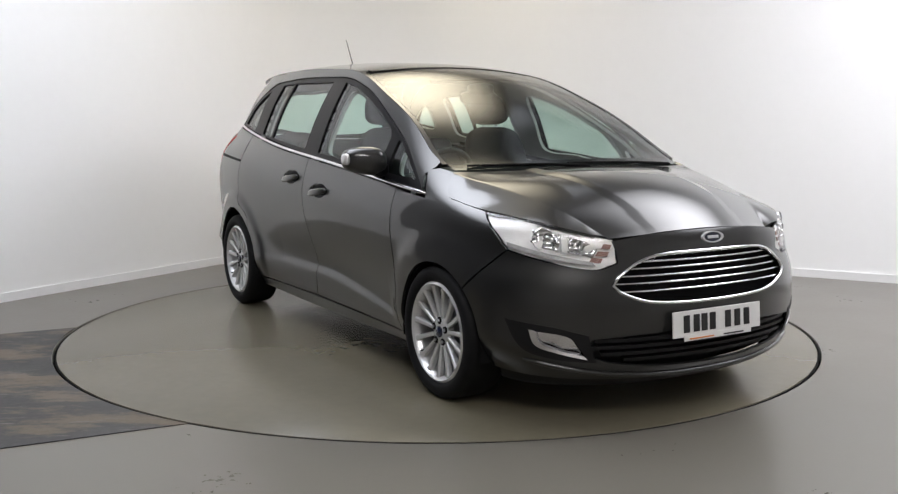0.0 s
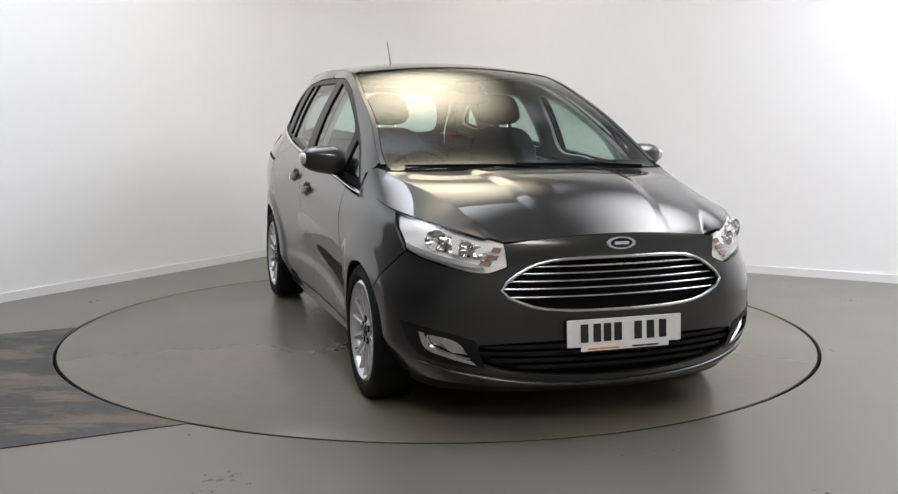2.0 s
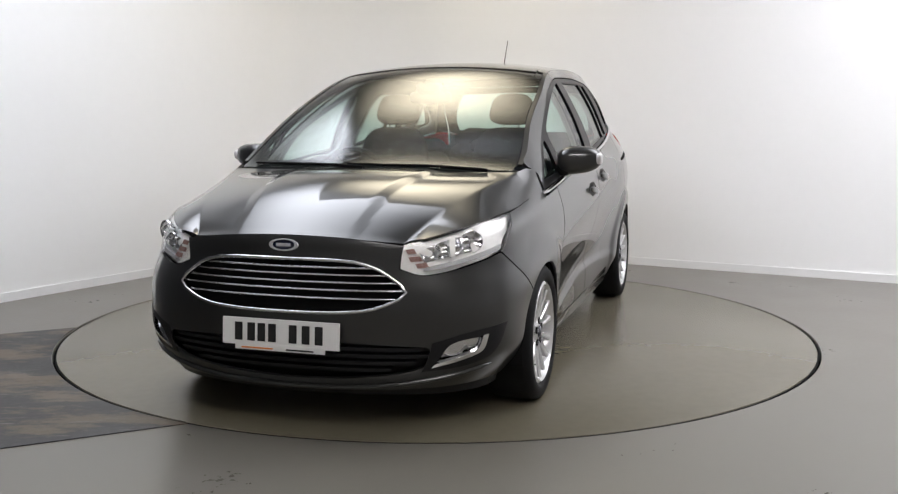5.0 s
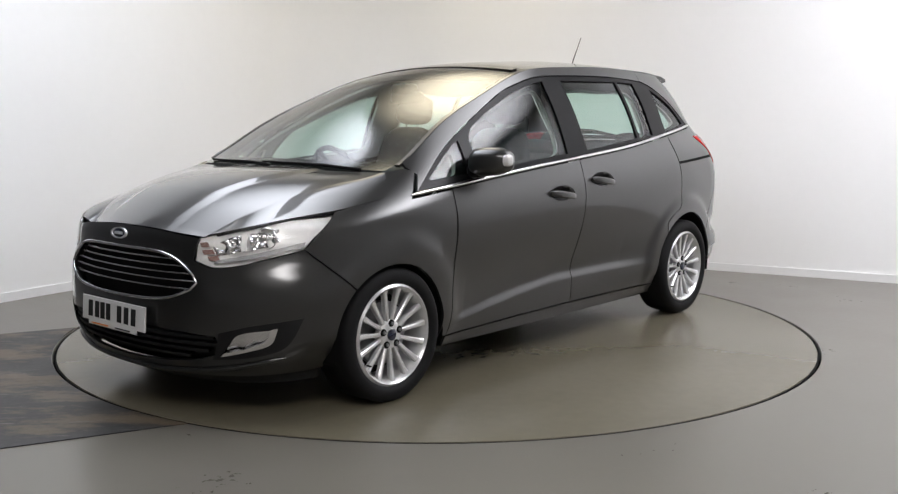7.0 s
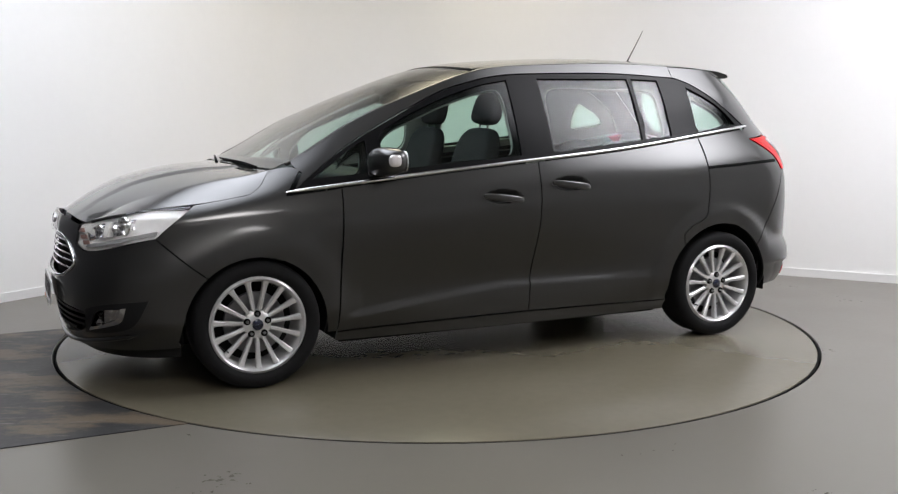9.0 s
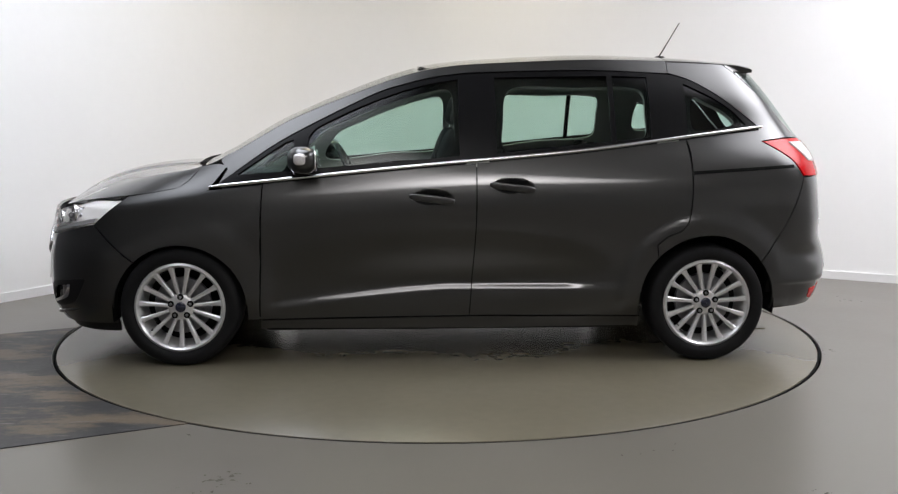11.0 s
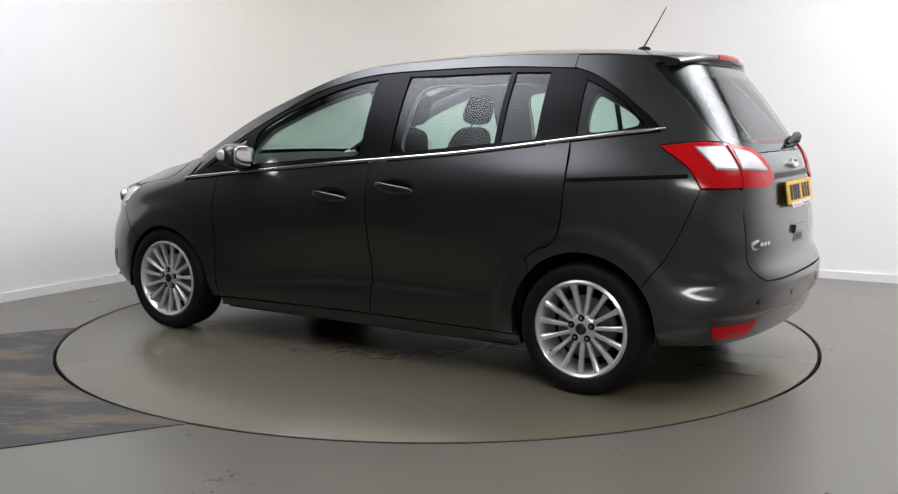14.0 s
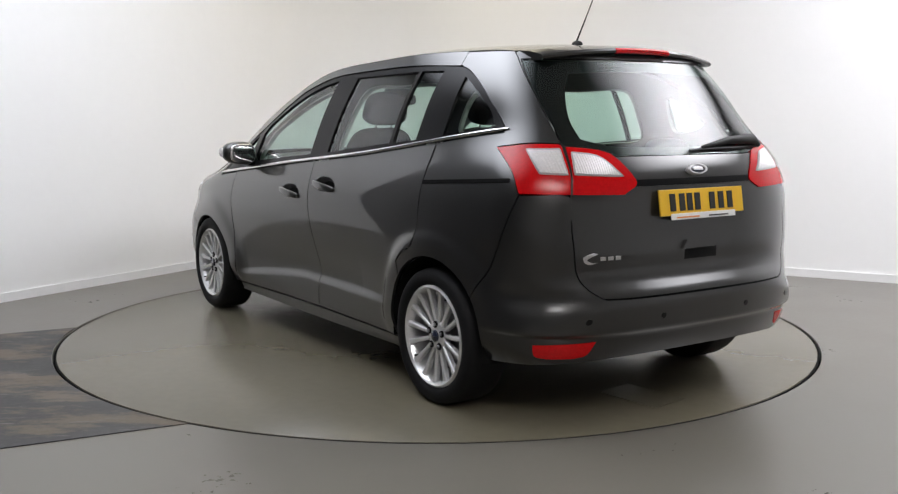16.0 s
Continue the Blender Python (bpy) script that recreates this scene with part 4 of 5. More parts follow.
def build_tail_lamp(flip):
    o = curve(on_tail(("x", -1.705, 1.171, 1), ("y", 0.706, 1.186), ("y", 0.626, 1.184), ("y", 0.624, 1.172, 1), ("y", 0.641, 1.07), ("y", 0.656, 0.985, 1), ("x", -1.923, 0.987, 1), ("x", -1.859, 1.075)), 0.015)
    red = sheet("tail_lamp", tail, o, "red", car, flip=flip, h=0.02, lift=0.005, thick=0.02, gap=0.002, label="red tail lamp with clear inserts")
    q = curve(on_tail(("y", 0.729, 1.162, 1), ("y", 0.638, 1.163, 1), ("y", 0.652, 1.065, 1), ("y", 0.742, 1.070, 1)), 0.012)
    sheet("lens_rim", tail, q, "lamp_grey", red, flip=flip, h=0.03, lift=0.0075, thick=0.003, gap=-0.004)
    sheet("reversing_lens", tail, q, "lamp_white", red, flip=flip, h=0.02, lift=0.010, thick=0.003, gap=0.003, label="clear ribbed lens")
    o = curve(on_tail(("y", 0.613, 1.174, 1), ("y", 0.52, 1.165), ("y", 0.43, 1.137), ("y", 0.35, 1.030), ("y", 0.42, 0.980, 1), ("y", 0.650, 0.985, 1), ("y", 0.634, 1.07)), 0.015)
    inner = sheet("tailgate_lamp", tail, o, "red", car, flip=flip, h=0.02, lift=0.006, thick=0.012, gap=0.001, label="red inner tail lamp on the tailgate")
    q = curve(on_tail(("y", 0.604, 1.150, 1), ("y", 0.50, 1.131), ("y", 0.418, 1.056, 1), ("y", 0.625, 1.066, 1)), 0.012)
    sheet("lens_rim", tail, q, "lamp_grey", inner, flip=flip, h=0.03, lift=0.0085, thick=0.003, gap=-0.004)
    sheet("clear_lens", tail, q, "lamp_white", inner, flip=flip, h=0.02, lift=0.011, thick=0.003, gap=0.003, label="clear ribbed lens")
    # low reflector in the bumper
    q = curve(on_tail(("y", 0.565, 0.385, 1), ("y", 0.68, 0.380), ("y", 0.790, 0.374, 1), ("y", 0.775, 0.325), ("y", 0.70, 0.315), ("y", 0.60, 0.325)), 0.012)
    sheet("rear_reflector", tail, q, "red", car, flip=flip, h=0.02, lift=0.003, thick=0.006, gap=0, label="red bumper reflector")


def build_flank_details(flip):
    sg = -1 if flip else 1
    # sliding-door rail slot
    o = np.array([(s_of(tail, TAIL_JOIN, "x", x, z), z + 0.008) for x, z in zip(np.linspace(-1.305, -1.865, 16), np.linspace(1.008, 1.040, 16))] + [(s_of(tail, TAIL_JOIN, "x", x, z), z - 0.008) for x, z in zip(np.linspace(-1.865, -1.305, 16), np.linspace(1.040, 1.008, 16))])
    sheet("door_rail", tail, o, "gap", car, flip=flip, h=0.05, lift=0.004, thick=0.004, gap=0, label="black sliding door rail slot")
    # handles over their recesses
    for x, z in HANDLES:
        cup = sheet("handle_recess", left, recess(x, z), "paint", car, flip=flip, h=0.012, lift=-0.002, thick=0, gap=-0.004, bulge=lambda a, b, x=x, z=z: -0.042 * np.clip(1 - ((a - x) / 0.118) ** 2 - ((b - z) / 0.039) ** 2, 0, 1) ** 0.7)
        y = float(flank(x, z))
        def bend(p):
            return (p.x, p.y - 0.9 * p.x * p.x, p.z + 0.015 * (p.x / 0.12))
        solid("door_handle", cup, "paint", (x, y + 0.022, z - 0.006), (0.120, 0.012, 0.0185), 0.55, Matrix.Diagonal((1, sg, 1, 1)), fn=bend)
    # door mirror
    def taper(p):
        k = (p.y + 0.10) / 0.2
        return (p.x * (1.0 - 0.25 * k) - 0.03 * k, p.y, p.z * (1.0 - 0.22 * k) - 0.006 + 0.012 * k)
    M2 = Matrix.Diagonal((1, sg, 1, 1))
    mir = solid("door_mirror", car, "paint", (0.755, 0.935, 1.082), (0.086, 0.112, 0.080), 0.75, M2, "dark grey door mirror with indicator", fn=taper)
    solid("mirror_glass", mir, "chrome", (0.668, 0.935, 1.082), (0.008, 0.082, 0.056), 0.6, M2, "silver mirror glass")
    solid("indicator_lens", mir, "lamp_white", (0.742, 1.034, 1.090), (0.032, 0.020, 0.030), 0.7, M2, "clear side repeater lens")
    solid("mirror_foot", mir, "black", (0.755, 0.855, 1.035), (0.055, 0.04, 0.035), 0.6, M2)
    # wheel-arch liners
    for ax, az, r in (AF, AR):
        bm = bmesh.new()
        rows = []
        for i in range(33):
            a = radians(-10 + 200 * i / 32)
            rows.append([bm.verts.new((ax + rr * math.cos(a), yy * sg, az + rr * math.sin(a))) for rr, yy in ((r + 0.008, 0.875), (r + 0.010, 0.45), (0.05, 0.45))])
        for a, b in zip(rows, rows[1:]):
            for k in range(2):
                bm.faces.new((a[k], a[k + 1], b[k + 1], b[k]))
        bmesh.ops.remove_doubles(bm, verts=bm.verts, dist=1e-5)
        smooth(part("wheel_arch_liner", bm, "dark", car, "black wheel arch liner"), 40)
    # dark structure behind the panels
    o = [(1.765, 0.22, 1), (1.70, 0.70, 1), (1.5, 0.85), (1.2, 0.90)] + [(x, zb(x) - 0.03) for x in (0.9, 0.3, -0.3, -0.9, -1.3)] + [(-1.75, 1.15, 1), (-1.765, 0.34, 1)]
    o += arc(AR[0], AR[1], AR[2] + 0.01, 190, -10, 30) + arc(AF[0], AF[1], AF[2] + 0.01, 190, -10, 30)
    sheet("inner_panel", left, curve(o), "dark", car, flip=flip, h=0.06, lift=-0.03, thick=0, gap=0)


def build_wheel_details():
    """Spokes, nuts, cap and brake disc; one set of meshes shared by the four wheels."""
    first = None
    for wheel in [o for o in car.children if o.name.startswith("wheel") and "arch" not in o.name]:
        if first is None:
            first = wheel
            bm = bmesh.new()
            # a tapered spoke with a raised middle ridge, along +z
            rows = []
            for r, w, y, d in ((0.035, 0.010, -0.020, 0.02), (0.075, 0.0095, -0.017, 0.022), (0.14, 0.0105, -0.010, 0.024), (0.19, 0.0125, -0.004, 0.024), (0.213, 0.0165, 0.001, 0.024), (0.222, 0.021, 0.002, 0.02)):
                rows.append([bm.verts.new(p) for p in ((-w, y - d, r), (-w, y - 0.005, r), (-w * 0.55, y, r), (w * 0.55, y, r), (w, y - 0.005, r), (w, y - d, r))])
            for a, b in zip(rows, rows[1:]):
                for k in range(5):
                    bm.faces.new((a[k], a[k + 1], b[k + 1], b[k]))
            bmesh.ops.recalc_face_normals(bm, faces=bm.faces)
            sp = smooth(part("spoke", bm, "alloy", wheel), 25)
            hub = smooth(part("hub", ring_lathe(bmesh.new(), [(0.001, -0.012), (0.05, -0.012), (0.064, -0.017), (0.07, -0.024), (0.07, -0.05)], 40), "alloy", wheel), 40)
            cap = smooth(part("centre_cap", ring_lathe(bmesh.new(), [(0.001, -0.002), (0.022, -0.003), (0.027, -0.007), (0.027, -0.014)], 32), "blue", wheel, "dark blue centre cap"), 40)
            nut = smooth(part("wheel_nut", ring_lathe(bmesh.new(), [(0.001, -0.002), (0.006, -0.002), (0.008, -0.005), (0.008, -0.014)], 6), "steel", wheel), 20)
            pit = smooth(part("nut_recess", ring_lathe(bmesh.new(), [(0.001, -0.009), (0.016, -0.009), (0.017, -0.014)], 16), "gap", wheel), 20)
            disc = smooth(part("brake_disc", ring_lathe(bmesh.new(), [(0.06, -0.07), (0.148, -0.07), (0.150, -0.075), (0.150, -0.095), (0.001, -0.095)], 48), "steel", wheel, "grey steel brake disc"), 40)
            back = smooth(part("backing", ring_lathe(bmesh.new(), [(0.001, -0.13), (0.203, -0.13)], 48), "dark", wheel), 40)
            stem = smooth(part("valve", ring_lathe(bmesh.new(), [(0.001, 0.008), (0.004, 0.007), (0.0045, -0.02)], 10), "plastic", wheel), 40)
            stem.matrix_local = pose(0.19 * math.sin(0.9), 0, -0.19 * math.cos(0.9))
            mine = [hub, cap, disc, back, stem]
            spokes = [sp]
            nuts, pits = [nut], [pit]
            for k in range(1, 15):
                c = sp.copy()
                scene.collection.objects.link(c)
                spokes.append(c)
            for k in range(1, 5):
                for store, src in ((nuts, nut), (pits, pit)):
                    c = src.copy()
                    scene.collection.objects.link(c)
                    store.append(c)
            for k, c in enumerate(spokes):
                c.matrix_local = pose(0, 0, 0, 0, 24 * k + 12, 0)
            for k in range(5):
                m = pose(0, 0, 0, 0, 72 * k, 0) @ pose(0, 0.0, 0.053)
                nuts[k].matrix_local, pits[k].matrix_local = m, m
            mine += spokes + nuts + pits
        else:
            for src in mine:
                c = src.copy()
                c.parent = wheel
                scene.collection.objects.link(c)


def build_plate(x, z0, h, mat, front):
    """Number plate with plain bars for its characters and a dealer's strip below."""
    d = 1 if front else -1
    bm = bmesh.new()
    box(bm, 0, 0, 0, 0.008, 0.52, h, 0.003)
    lean = 4 if front else -9
    plate = part("number_plate", bm, mat, car, "white number plate with dark bars" if front else "yellow number plate with dark bars")
    plate.matrix_local = pose(x, 0, z0 + h / 2, 0, -lean if front else -lean, 0)
    for y in (-0.185, -0.128, -0.082, -0.034, 0.058, 0.115, 0.172):
        bm = bmesh.new()
        box(bm, 0.006 * d, -y if not front else y, 0, 0.003, 0.034, 0.074, 0.001)
        part("bar", bm, "ink", plate)
    bm = bmesh.new()
    box(bm, 0.004 * d, 0, -h / 2 - 0.005, 0.004, 0.40, 0.026, 0.001)
    strip = part("dealer_strip", bm, "white_plate", plate, "white strip with printed bars")
    for y, w, mt in ((-0.10 * d, 0.14, "orange"), (0.09 * d, 0.12, "ink")):
        bm = bmesh.new()
        box(bm, 0.0075 * d, y, -h / 2 - 0.009, 0.002, w, 0.006)
        part("print_bar", bm, mt, strip)


def build_badge(x, z, lean, w, name):
    bm = ring_lathe(bmesh.new(), [(0.001, 0.006), (0.80, 0.006), (0.86, 0.005)], 40)
    bm2 = ring_lathe(bmesh.new(), [(0.72, 0.005), (0.78, 0.010), (0.95, 0.010), (1.0, 0.004), (1.0, -0.01)], 40)
    m = Matrix.Rotation(radians(-90), 4, "Z") if x > 0 else Matrix.Rotation(radians(90), 4, "Z")
    for b in (bm, bm2):
        bmesh.ops.transform(b, matrix=m @ Matrix.Diagonal((w, 1, w * 0.4, 1)), verts=b.verts)
    ring_ob = smooth(part(name, bm2, "alloy", car, "small oval badge with a chrome rim"), 40)
    smooth(part("field", bm, "blue", ring_ob, "dark blue oval field"), 40)
    b = bmesh.new()
    box(b, 0.0075 * (1 if x > 0 else -1), 0, 0, 0.004, w * 0.95, w * 0.2, 0.001)
    part("emblem_bar", b, "alloy", ring_ob)
    ring_ob.matrix_local = pose(x, 0, z, 0, lean, 0)


def build_tail_details():
    # roof spoiler
    bm = bmesh.new()
    rows = []
    for v in np.linspace(-1, 1, 33):
        a = top(-1.545, v * 0.985)
        t = 1 - abs(v) ** 6
        xb = -1.795 + 0.075 * v * v
        rows.append([bm.verts.new(p) for p in ((a[0], a[1], a[2] + 0.001), (0.5 * (a[0] + xb), a[1], a[2] - 0.006), (xb + 0.01, a[1] * 0.99, a[2] - 0.024), (xb, a[1] * 0.985, a[2] - 0.034), (xb + 0.004, a[1] * 0.985, a[2] - 0.044), (xb + 0.03, a[1] * 0.985, a[2] - 0.048), (a[0] - 0.02, a[1] * 0.985, a[2] - 0.05))])
    for a, b in zip(rows, rows[1:]):
        for k in range(6):
            bm.faces.new((a[k], a[k + 1], b[k + 1], b[k]))
    bm.faces.new(rows[0][::-1]), bm.faces.new(rows[-1])
    bmesh.ops.recalc_face_normals(bm, faces=bm.faces)
    sp = smooth(part("spoiler", bm, "paint", car, "dark grey roof spoiler"), 35)
    bm = bmesh.new()
    pts = []
    for v in np.linspace(-0.30, 0.30, 13):
        a = top(-1.545, v)
        xb = -1.795 + 0.075 * v * v
        pts.append([bm.verts.new(p) for p in ((xb + 0.008, a[1], a[2] - 0.022), (xb - 0.003, a[1], a[2] - 0.031), (xb - 0.002, a[1], a[2] - 0.044), (xb + 0.012, a[1], a[2] - 0.049))])
    for a, b in zip(pts, pts[1:]):
        for k in range(3):
            bm.faces.new((a[k], a[k + 1], b[k + 1], b[k]))
    bm.faces.new(pts[0][::-1]), bm.faces.new(pts[-1])
    bmesh.ops.recalc_face_normals(bm, faces=bm.faces)
    smooth(part("brake_light", bm, "red", sp, "red high-level brake light"), 40)
    # aerial
    ant = solid("aerial", car, "plastic", (-1.335, 0, 1.650), (0.036, 0.014, 0.022), 0.8, label="black whip aerial on its foot")
    part("rod", tube(bmesh.new(), [(-1.33, 0, 1.665), (-1.39, 0, 1.765), (-1.45, 0, 1.868)], [0.0045, 0.003, 0.0025], 8), "plastic", ant)
    # rear wiper
    def tp(y, z, off):
        p = tail(math.copysign(s_of(tail, TAIL_JOIN, "y", abs(y), z), y), z)
        return (p[0] - off, p[1], p[2])
    w = part("rear_wiper", tube(bmesh.new(), [tp(-0.53, 1.172, 0.012), tp(-0.47, 1.198, 0.026), tp(-0.28, 1.196, 0.026), tp(-0.08, 1.168, 0.014)], [0.016, 0.026, 0.018, 0.007], 10), "plastic", car, "black rear wiper arm")
    smooth(w, 60)
    part("wiper_blade", tube(bmesh.new(), [tp(-0.52, 1.165, 0.008), tp(-0.28, 1.16, 0.01), tp(-0.0, 1.155, 0.008)], 0.007, 6), "plastic", w)
    # tailgate pull; black sheets paint the shade under it and over the plate
    a, b = s_of(tail, TAIL_JOIN, "y", 0.125, 0.742), s_of(tail, TAIL_JOIN, "y", 0.10, 0.778)
    hd = sheet("tailgate_handle", tail, np.array([(-a, 0.742), (a, 0.742), (b, 0.778), (-b, 0.778)]), "paint", car, lift=0.016, h=0.03, thick=0.018, gap=0, label="body-coloured tailgate handle")
    a = s_of(tail, TAIL_JOIN, "y", 0.10, 0.75)
    sheet("grip_recess", tail, np.array([(-a, 0.695), (a, 0.695), (a, 0.740), (-a, 0.740)]), "black", hd, lift=0.001, h=0.03, thick=0.002, gap=0)
    a = s_of(tail, TAIL_JOIN, "y", 0.40, 1.0)
    sheet("plate_shelf", tail, np.array([(s, 1.040) for s in np.linspace(-a, a, 30)] + [(s, 1.012) for s in np.linspace(a, -a, 30)]), "black", car, lift=0.002, h=0.05, thick=0.002, gap=0, label="dark recess over the number plate")
    # parking sensors in the bumper
    for y in (-0.62, -0.26, 0.26, 0.62):
        c = math.copysign(s_of(tail, TAIL_JOIN, "y", abs(y), 0.475), y)
        k = s_of(tail, TAIL_JOIN, "y", abs(y) + 0.013, 0.475) - abs(c)
        sheet("parking_sensor", tail, np.array([(c + k * math.cos(a), 0.475 + 0.013 * math.sin(a)) for a in np.linspace(0, 2 * math.pi, 17)[:-1]]), "black", car, lift=0.002, h=0.02, thick=0.003, gap=0, label="small round parking sensor")
    # model badge: a curved sweep and small bars
    m = sheet("model_badge", tail, curve(on_tail(("y", 0.62, 0.735), ("y", 0.58, 0.750), ("y", 0.56, 0.745), ("y", 0.585, 0.735), ("y", 0.605, 0.722), ("y", 0.58, 0.710), ("y", 0.56, 0.712), ("y", 0.59, 0.704), ("y", 0.615, 0.712)), 0.006), "chrome", car, lift=0.004, h=0.02, thick=0.004, gap=0, label="small chrome model badge")
    for y in (0.535, 0.500, 0.465):
        a, b = s_of(tail, TAIL_JOIN, "y", y + 0.013, 0.725), s_of(tail, TAIL_JOIN, "y", y - 0.013, 0.725)
        sheet("badge_bar", tail, np.array([(b, 0.718), (a, 0.718), (a, 0.734), (b, 0.734)]), "chrome", m, lift=0.004, h=0.02, thick=0.004, gap=0)


def build_lip():
    """A thin lip along the foot of the front bumper, and the black valance below it."""
    ys = np.concatenate([np.linspace(-0.79, -0.6, 8), np.linspace(-0.55, 0.55, 25), np.linspace(0.6, 0.79, 8)])
    path = []
    for y in ys:
        z = 0.207 + 0.085 * abs(y / 0.79) ** 2.6
        q = nose(math.copysign(s_of(nose, NOSE_JOIN, "y", abs(y), z), y), z)
        path.append((q[0] + 0.004, q[1], q[2]))
    smooth(part("bumper_lip", tube(bmesh.new(), path, [0.003] + [0.011] * (len(path) - 2) + [0.003], 10), "paint", car, "raised lip along the bumper"), 70)
    half = [(0.0, 0.20, True)] + on_nose(("y", 0.5, 0.205), ("y", 0.80, 0.22, 1), ("y", 0.78, 0.165, 1), ("y", 0.4, 0.155)) + [(0.0, 0.15, True)]
    sheet("valance", nose, both(half), "plastic", car, lift=-0.02, h=0.04, thick=0.01, gap=0, label="black plastic lower valance")


def build_front_details():
    build_lip()
    # cowl and wipers
    cowl = sheet("cowl", top, curve([(1.18, -0.93, True), (1.18, 0.93, True), (1.32, 0.93, True), (1.32, -0.93, True)], 0.03), "gap", car, h=0.04, lift=-0.012, thick=0.0, gap=0, label="black scuttle panel")
    for pts in (((1.285, 0.60), (1.255, 0.35), (1.245, -0.10)), ((1.285, 0.0), (1.255, -0.2), (1.235, -0.64))):
        P = []
        for u, y in pts:
            p = top(u, y / float(EDGE_Y(u)))
            P.append((p[0], p[1], p[2] + 0.005))
        w = part("windscreen_wiper", tube(bmesh.new(), P, [0.009, 0.007, 0.005], 8), "gap", car, "black windscreen wiper")
    # sensor housing and mirror behind the glass
    solid("rear_view_mirror", car, "plastic", (0.36, 0, 1.415), (0.02, 0.125, 0.037), 0.5, label="dark interior mirror")
    solid("sensor_housing", car, "plastic", (0.38, 0, 1.465), (0.06, 0.075, 0.032), 0.6)
    # lining under the roof, dark floor, dashboard
    sheet("headlining", top, curve([(0.02, -0.96, True), (0.02, 0.96, True), (-1.52, 0.94, True), (-1.52, -0.94, True)], 0.05), "headliner", car, h=0.08, lift=-0.035, thick=0, gap=0, label="pale grey headlining")
    bm = bmesh.new()
    box(bm, -0.1, 0, 0.30, 3.5, 1.30, 0.05, 0.01)
    box(bm, -0.02, 0, 0.195, 1.96, 1.58, 0.06, 0.01)
    box(bm, 1.70, 0, 0.24, 0.6, 0.85, 0.05, 0.01)
    box(bm, -1.82, 0, 0.365, 0.36, 0.80, 0.04, 0.01)
    part("floor_pan", bm, "dark", car, "black underbody floor pan")
    def dash(q):
        return (q.x - 0.10 * abs(q.y / 0.7) ** 2, q.y, q.z + 0.03 * (q.x / 0.3))
    solid("dashboard", car, "plastic", (0.93, 0, 0.90), (0.36, 0.74, 0.155), 0.5, label="black moulded dashboard", fn=dash)
    # steering wheel on the car's right-hand side
    m = pose(0.56, -0.37, 0.96, 0, -62, 0)
    bm = bmesh.new()
    pts = [m @ Vector((0.185 * math.cos(a), 0.185 * math.sin(a), 0)) for a in np.linspace(0, 2 * math.pi, 33)]
    tube(bm, pts, 0.016, 8)
    wheel = smooth(part("steering_wheel", bm, "plastic", car, "black steering wheel"), 60)
    for a in (0, 120, 240):
        part("steering_spoke", tube(bmesh.new(), [m @ Vector((0, 0, -0.02)), m @ Vector((0.18 * math.cos(radians(a + 90)), 0.18 * math.sin(radians(a + 90)), 0))], 0.018, 8), "plastic", wheel)
    solid("steering_boss", wheel, "plastic", (0, 0, 0), (0.07, 0.07, 0.03), 0.6, m)
    # inner shells behind nose and tail
    half = [(0.0, 0.80, True)] + on_nose(("y", 0.46, 0.77, 1), ("y", 0.70, 0.70), ("x", 1.70, 0.62, 1), ("x", 1.735, 0.25, 1), ("y", 0.6, 0.215)) + [(0.0, 0.21, True)]
    sheet("crash_structure", nose, both(half), "dark", car, lift=-0.085, h=0.06, thick=0, gap=0)
    half = [(0.0, 1.12, True)] + on_tail(("y", 0.6, 1.12, 1), ("x", -1.72, 1.10, 1), ("x", -1.74, 0.35, 1), ("y", 0.5, 0.34)) + [(0.0, 0.34, True)]
    sheet("rear_structure", tail, both(half), "dark", car, lift=-0.05, h=0.06, thick=0, gap=0)


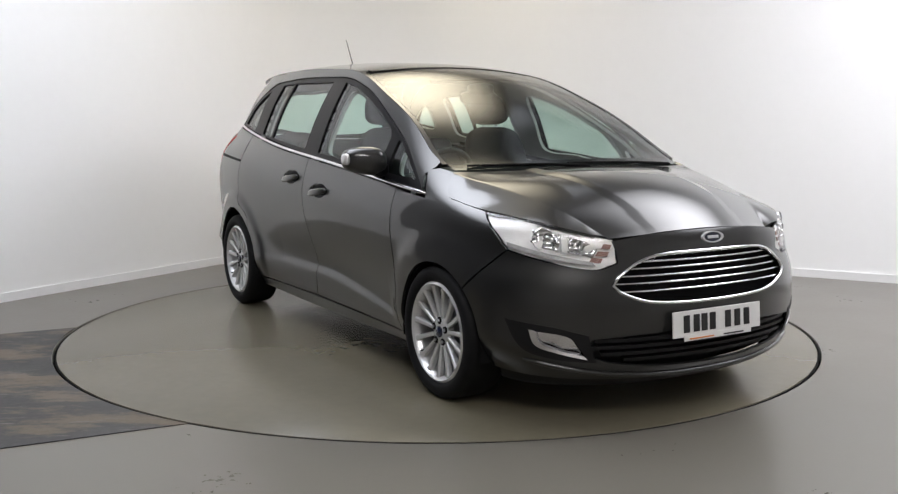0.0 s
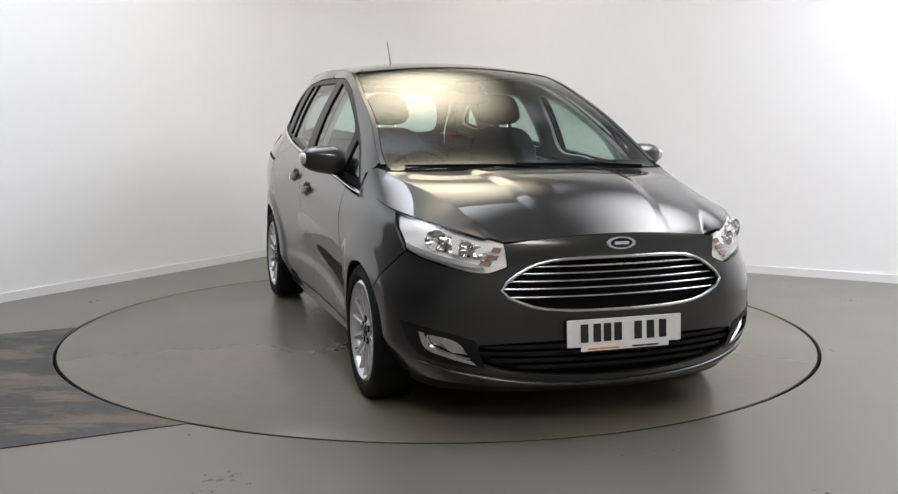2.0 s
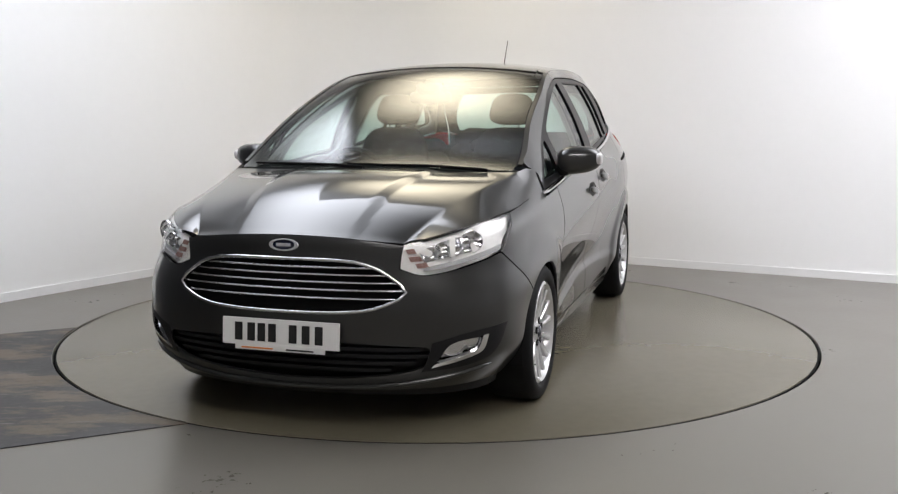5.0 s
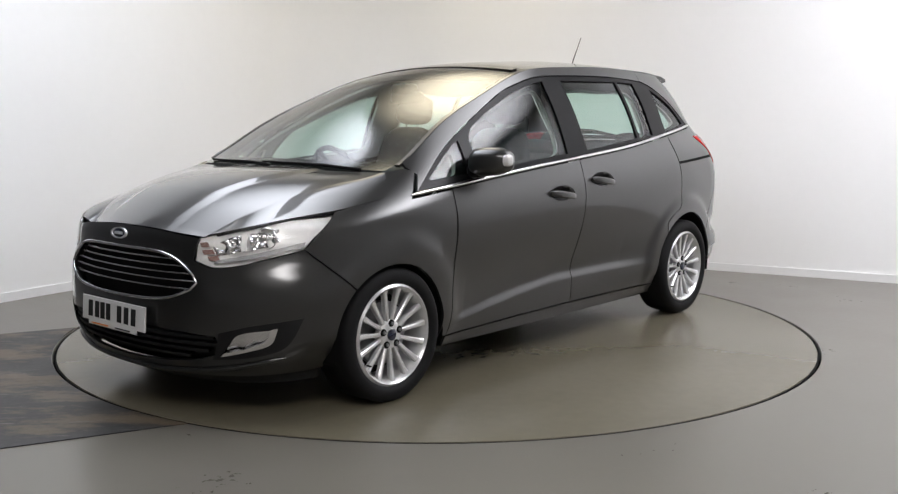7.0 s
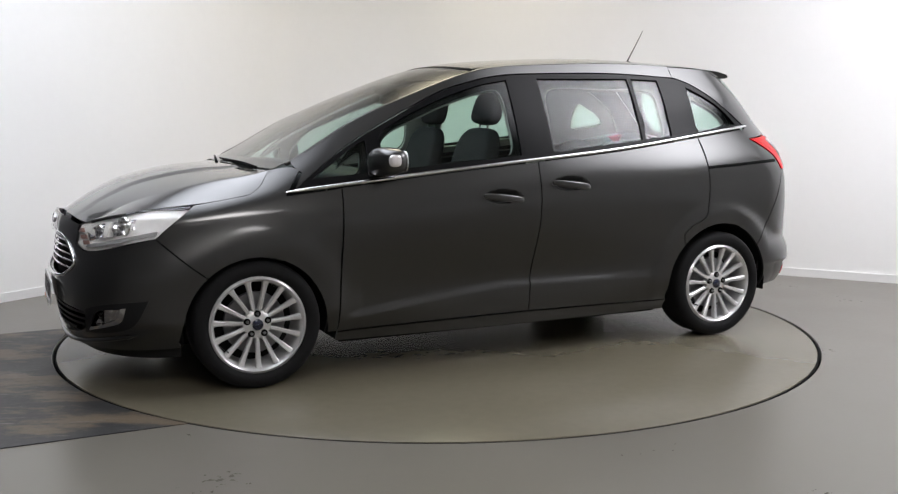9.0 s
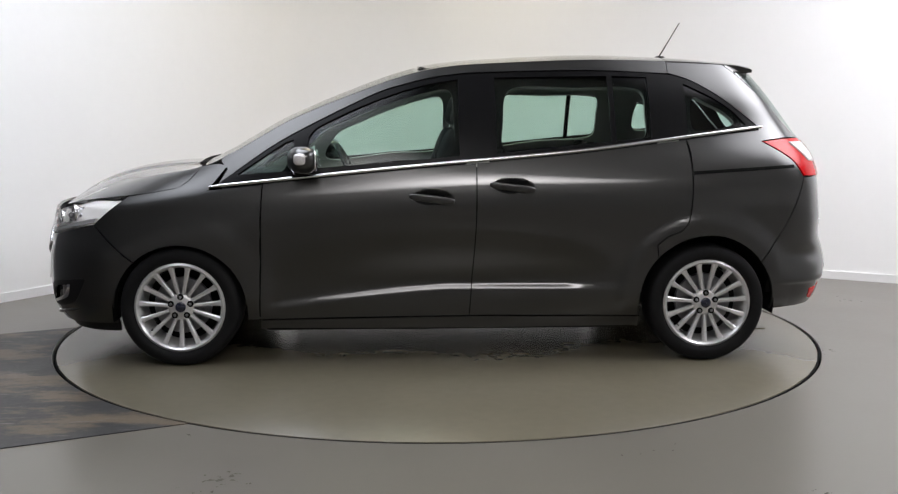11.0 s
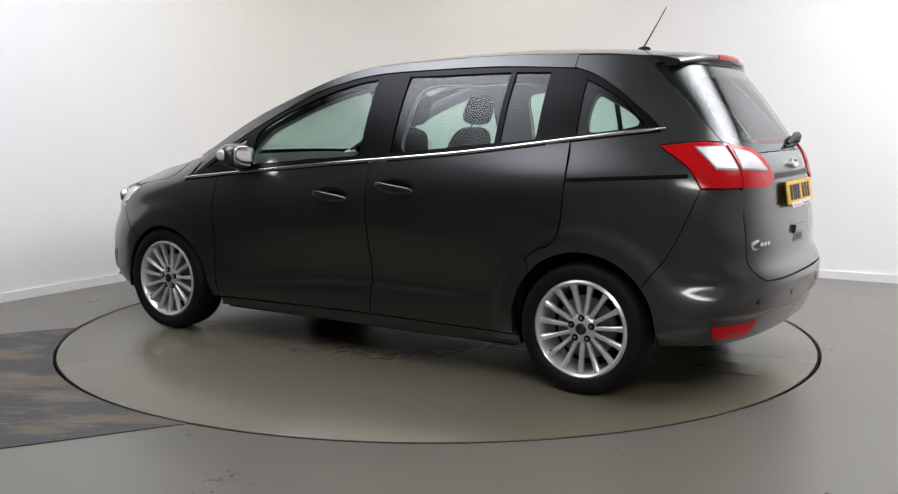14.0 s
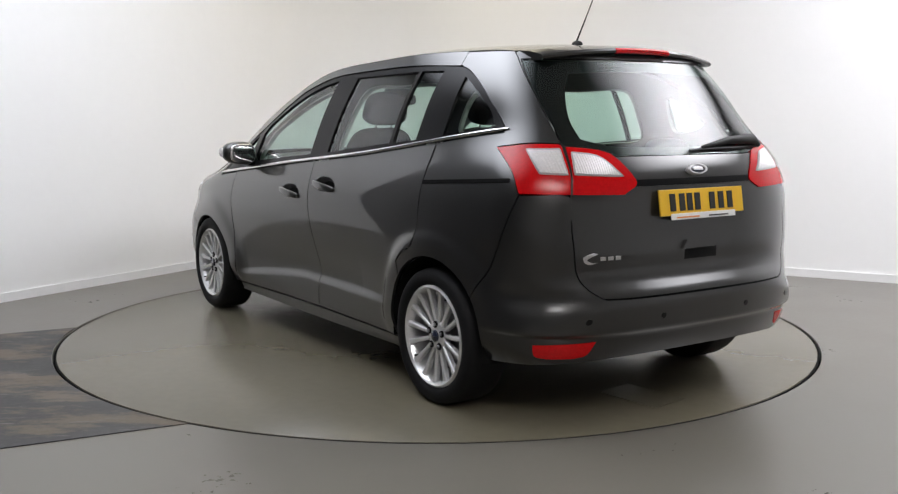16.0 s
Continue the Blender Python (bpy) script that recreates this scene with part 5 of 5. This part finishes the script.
def build_seats():
    def seat(x, y, w, base, kind, tall):
        lean = Matrix.Translation((x - 0.20, y, base + 0.10)) @ Euler((0, radians(-16), 0)).to_matrix().to_4x4()
        def pinch(q):
            k = (q.z + 0.3) / 0.6
            return (q.x + 0.02 * abs(q.y / w) ** 2, q.y * (1 - 0.16 * k), q.z)
        s = solid(kind, car, "fabric", (0, 0, tall - 0.02), (0.06, w, tall), 0.5, lean, "charcoal fabric car seat with headrest", fn=pinch)
        solid("cushion", s, "fabric", (x + 0.05, y, base), (0.26, w, 0.075), 0.5)
        up = 2 * tall + 0.095 if tall > 0.28 else 2 * tall + 0.02
        hh = 0.095 if tall > 0.28 else 0.05
        solid("headrest", s, "fabric", (0.012, 0, up), (0.05, 0.135, hh), 0.6, lean, fn=lambda q: (q.x, q.y * (1 - 0.12 * q.z / 0.095), q.z))
        for dy in (-0.05, 0.05):
            part("headrest_post", tube(bmesh.new(), [lean @ Vector((0.01, dy, 2 * tall - 0.06)), lean @ Vector((0.01, dy, up - 0.03))], 0.006, 6), "chrome", s)
    for y in (-0.37, 0.37):
        seat(0.28, y, 0.25, 0.56, "front_seat", 0.31)
    for y in (-0.46, 0.0, 0.46):
        seat(-0.62, y, 0.215, 0.52, "middle_seat", 0.24)
    for y in (-0.33, 0.33):
        seat(-1.30, y, 0.21, 0.52, "rear_seat", 0.26)
    # pale inner pillars and door cards
    for sg in (-1, 1):
        o = curve([(0.93, 0.35, 1), (-1.05, 0.35, 1), (-1.1, zb(-1.1) - 0.02, 1), (0.93, zb(0.93) - 0.02, 1)], 0.05)
        sheet("door_card", left, o, "plastic", car, flip=sg < 0, h=0.1, lift=-0.06, thick=0, gap=0, label="black inner door card")
        o = curve([(1.05, zb(1.05) - 0.05, 1), (-1.25, zb(-1.25) - 0.05), (-1.74, 1.22, 1), (-1.62, 1.38), (-1.45, 1.50), (-1.22, 1.575), (-0.76, 1.59), (-0.17, 1.57), (0.10, 1.52), (0.35, 1.43), (0.63, 1.30), (0.9, 1.14)], 0.04)
        rounds = [
            [(0.74, 1.045), (0.30, 1.085), (-0.02, 1.115), (-0.045, 1.30), (-0.03, 1.46), (0.08, 1.46), (0.30, 1.395), (0.50, 1.315), (0.68, 1.225)],
            [(-0.33, 1.135), (-0.70, 1.17), (-1.06, 1.205), (-1.085, 1.34), (-1.06, 1.475), (-0.70, 1.485), (-0.36, 1.475), (-0.31, 1.30)],
            [(-1.36, 1.245), (-1.58, 1.280), (-1.53, 1.345), (-1.44, 1.395), (-1.36, 1.430), (-1.335, 1.33)],
            [(1.00, 1.03), (0.86, 1.035), (0.83, 1.14), (0.88, 1.125)],
        ]
        sheet("window_frame", left, o, "gap", car, holes=[curve(q) for q in rounds], flip=sg < 0, h=0.06, lift=-0.045, thick=0, gap=-0.001, label="black outer face of the window frame")
        sheet("window_lining", left, o, "headliner", car, holes=[curve(q) for q in rounds], flip=sg < 0, h=0.06, lift=-0.055, thick=0.02, gap=0, label="pale grey inner window lining")
        for x0, x1, w in ((-0.17, -0.17, 0.06), (-1.2, -1.2, 0.06)):
            o = curve([(x0 + w, zb(x0) - 0.02, 1), (x0 + w, 1.53, 1), (x0 - w, 1.53, 1), (x0 - w, zb(x0) - 0.02, 1)], 0.05)
            sheet("inner_pillar", left, o, "headliner", car, flip=sg < 0, h=0.1, lift=-0.045, thick=0, gap=0)


upper = bpy.data.objects["upper_grille"]
lower = bpy.data.objects["lower_grille"]
build_grille(upper, lower)
for flip in FLIPS:
    build_headlamp(flip)
    build_fog(flip)
    build_tail_lamp(flip)
    build_flank_details(flip)
build_wheel_details()
build_plate(2.272, 0.378, 0.111, "white_plate", True)
build_plate(-2.160, 0.885, 0.111, "yellow_plate", False)
build_badge(2.222, 0.787, -12, 0.066, "front_badge")
build_badge(-2.126, 1.075, 20, 0.06, "rear_badge")
build_tail_details()
build_front_details()
build_seats()


# ---- motion ----
TURN = [(0.0, -59.7), (0.5, -60.4), (1.0, -62.7), (1.5, -66.6), (2.0, -72.1), (2.5, -78.0), (3.0, -84.0), (4.0, -96.0), (5.0, -108.1), (6.0, -119.9), (7.0, -131.6), (8.0, -143.4), (9.0, -155.4), (10.0, -166.8), (11.0, -178.0), (12.0, -189.4), (13.0, -201.0), (14.0, -212.8), (15.0, -224.8), (16.0, -236.6)]
OFFSET = Vector((-0.009, 0.069, 0))


def motions():
    walk(table, [(t, pose(0, 0, 0, 0, 0, a)) for t, a in TURN])
    walk(car, [(t, pose(0, 0, 0, 0, 0, a) @ Matrix.Translation(OFFSET)) for t, a in TURN])


motions()
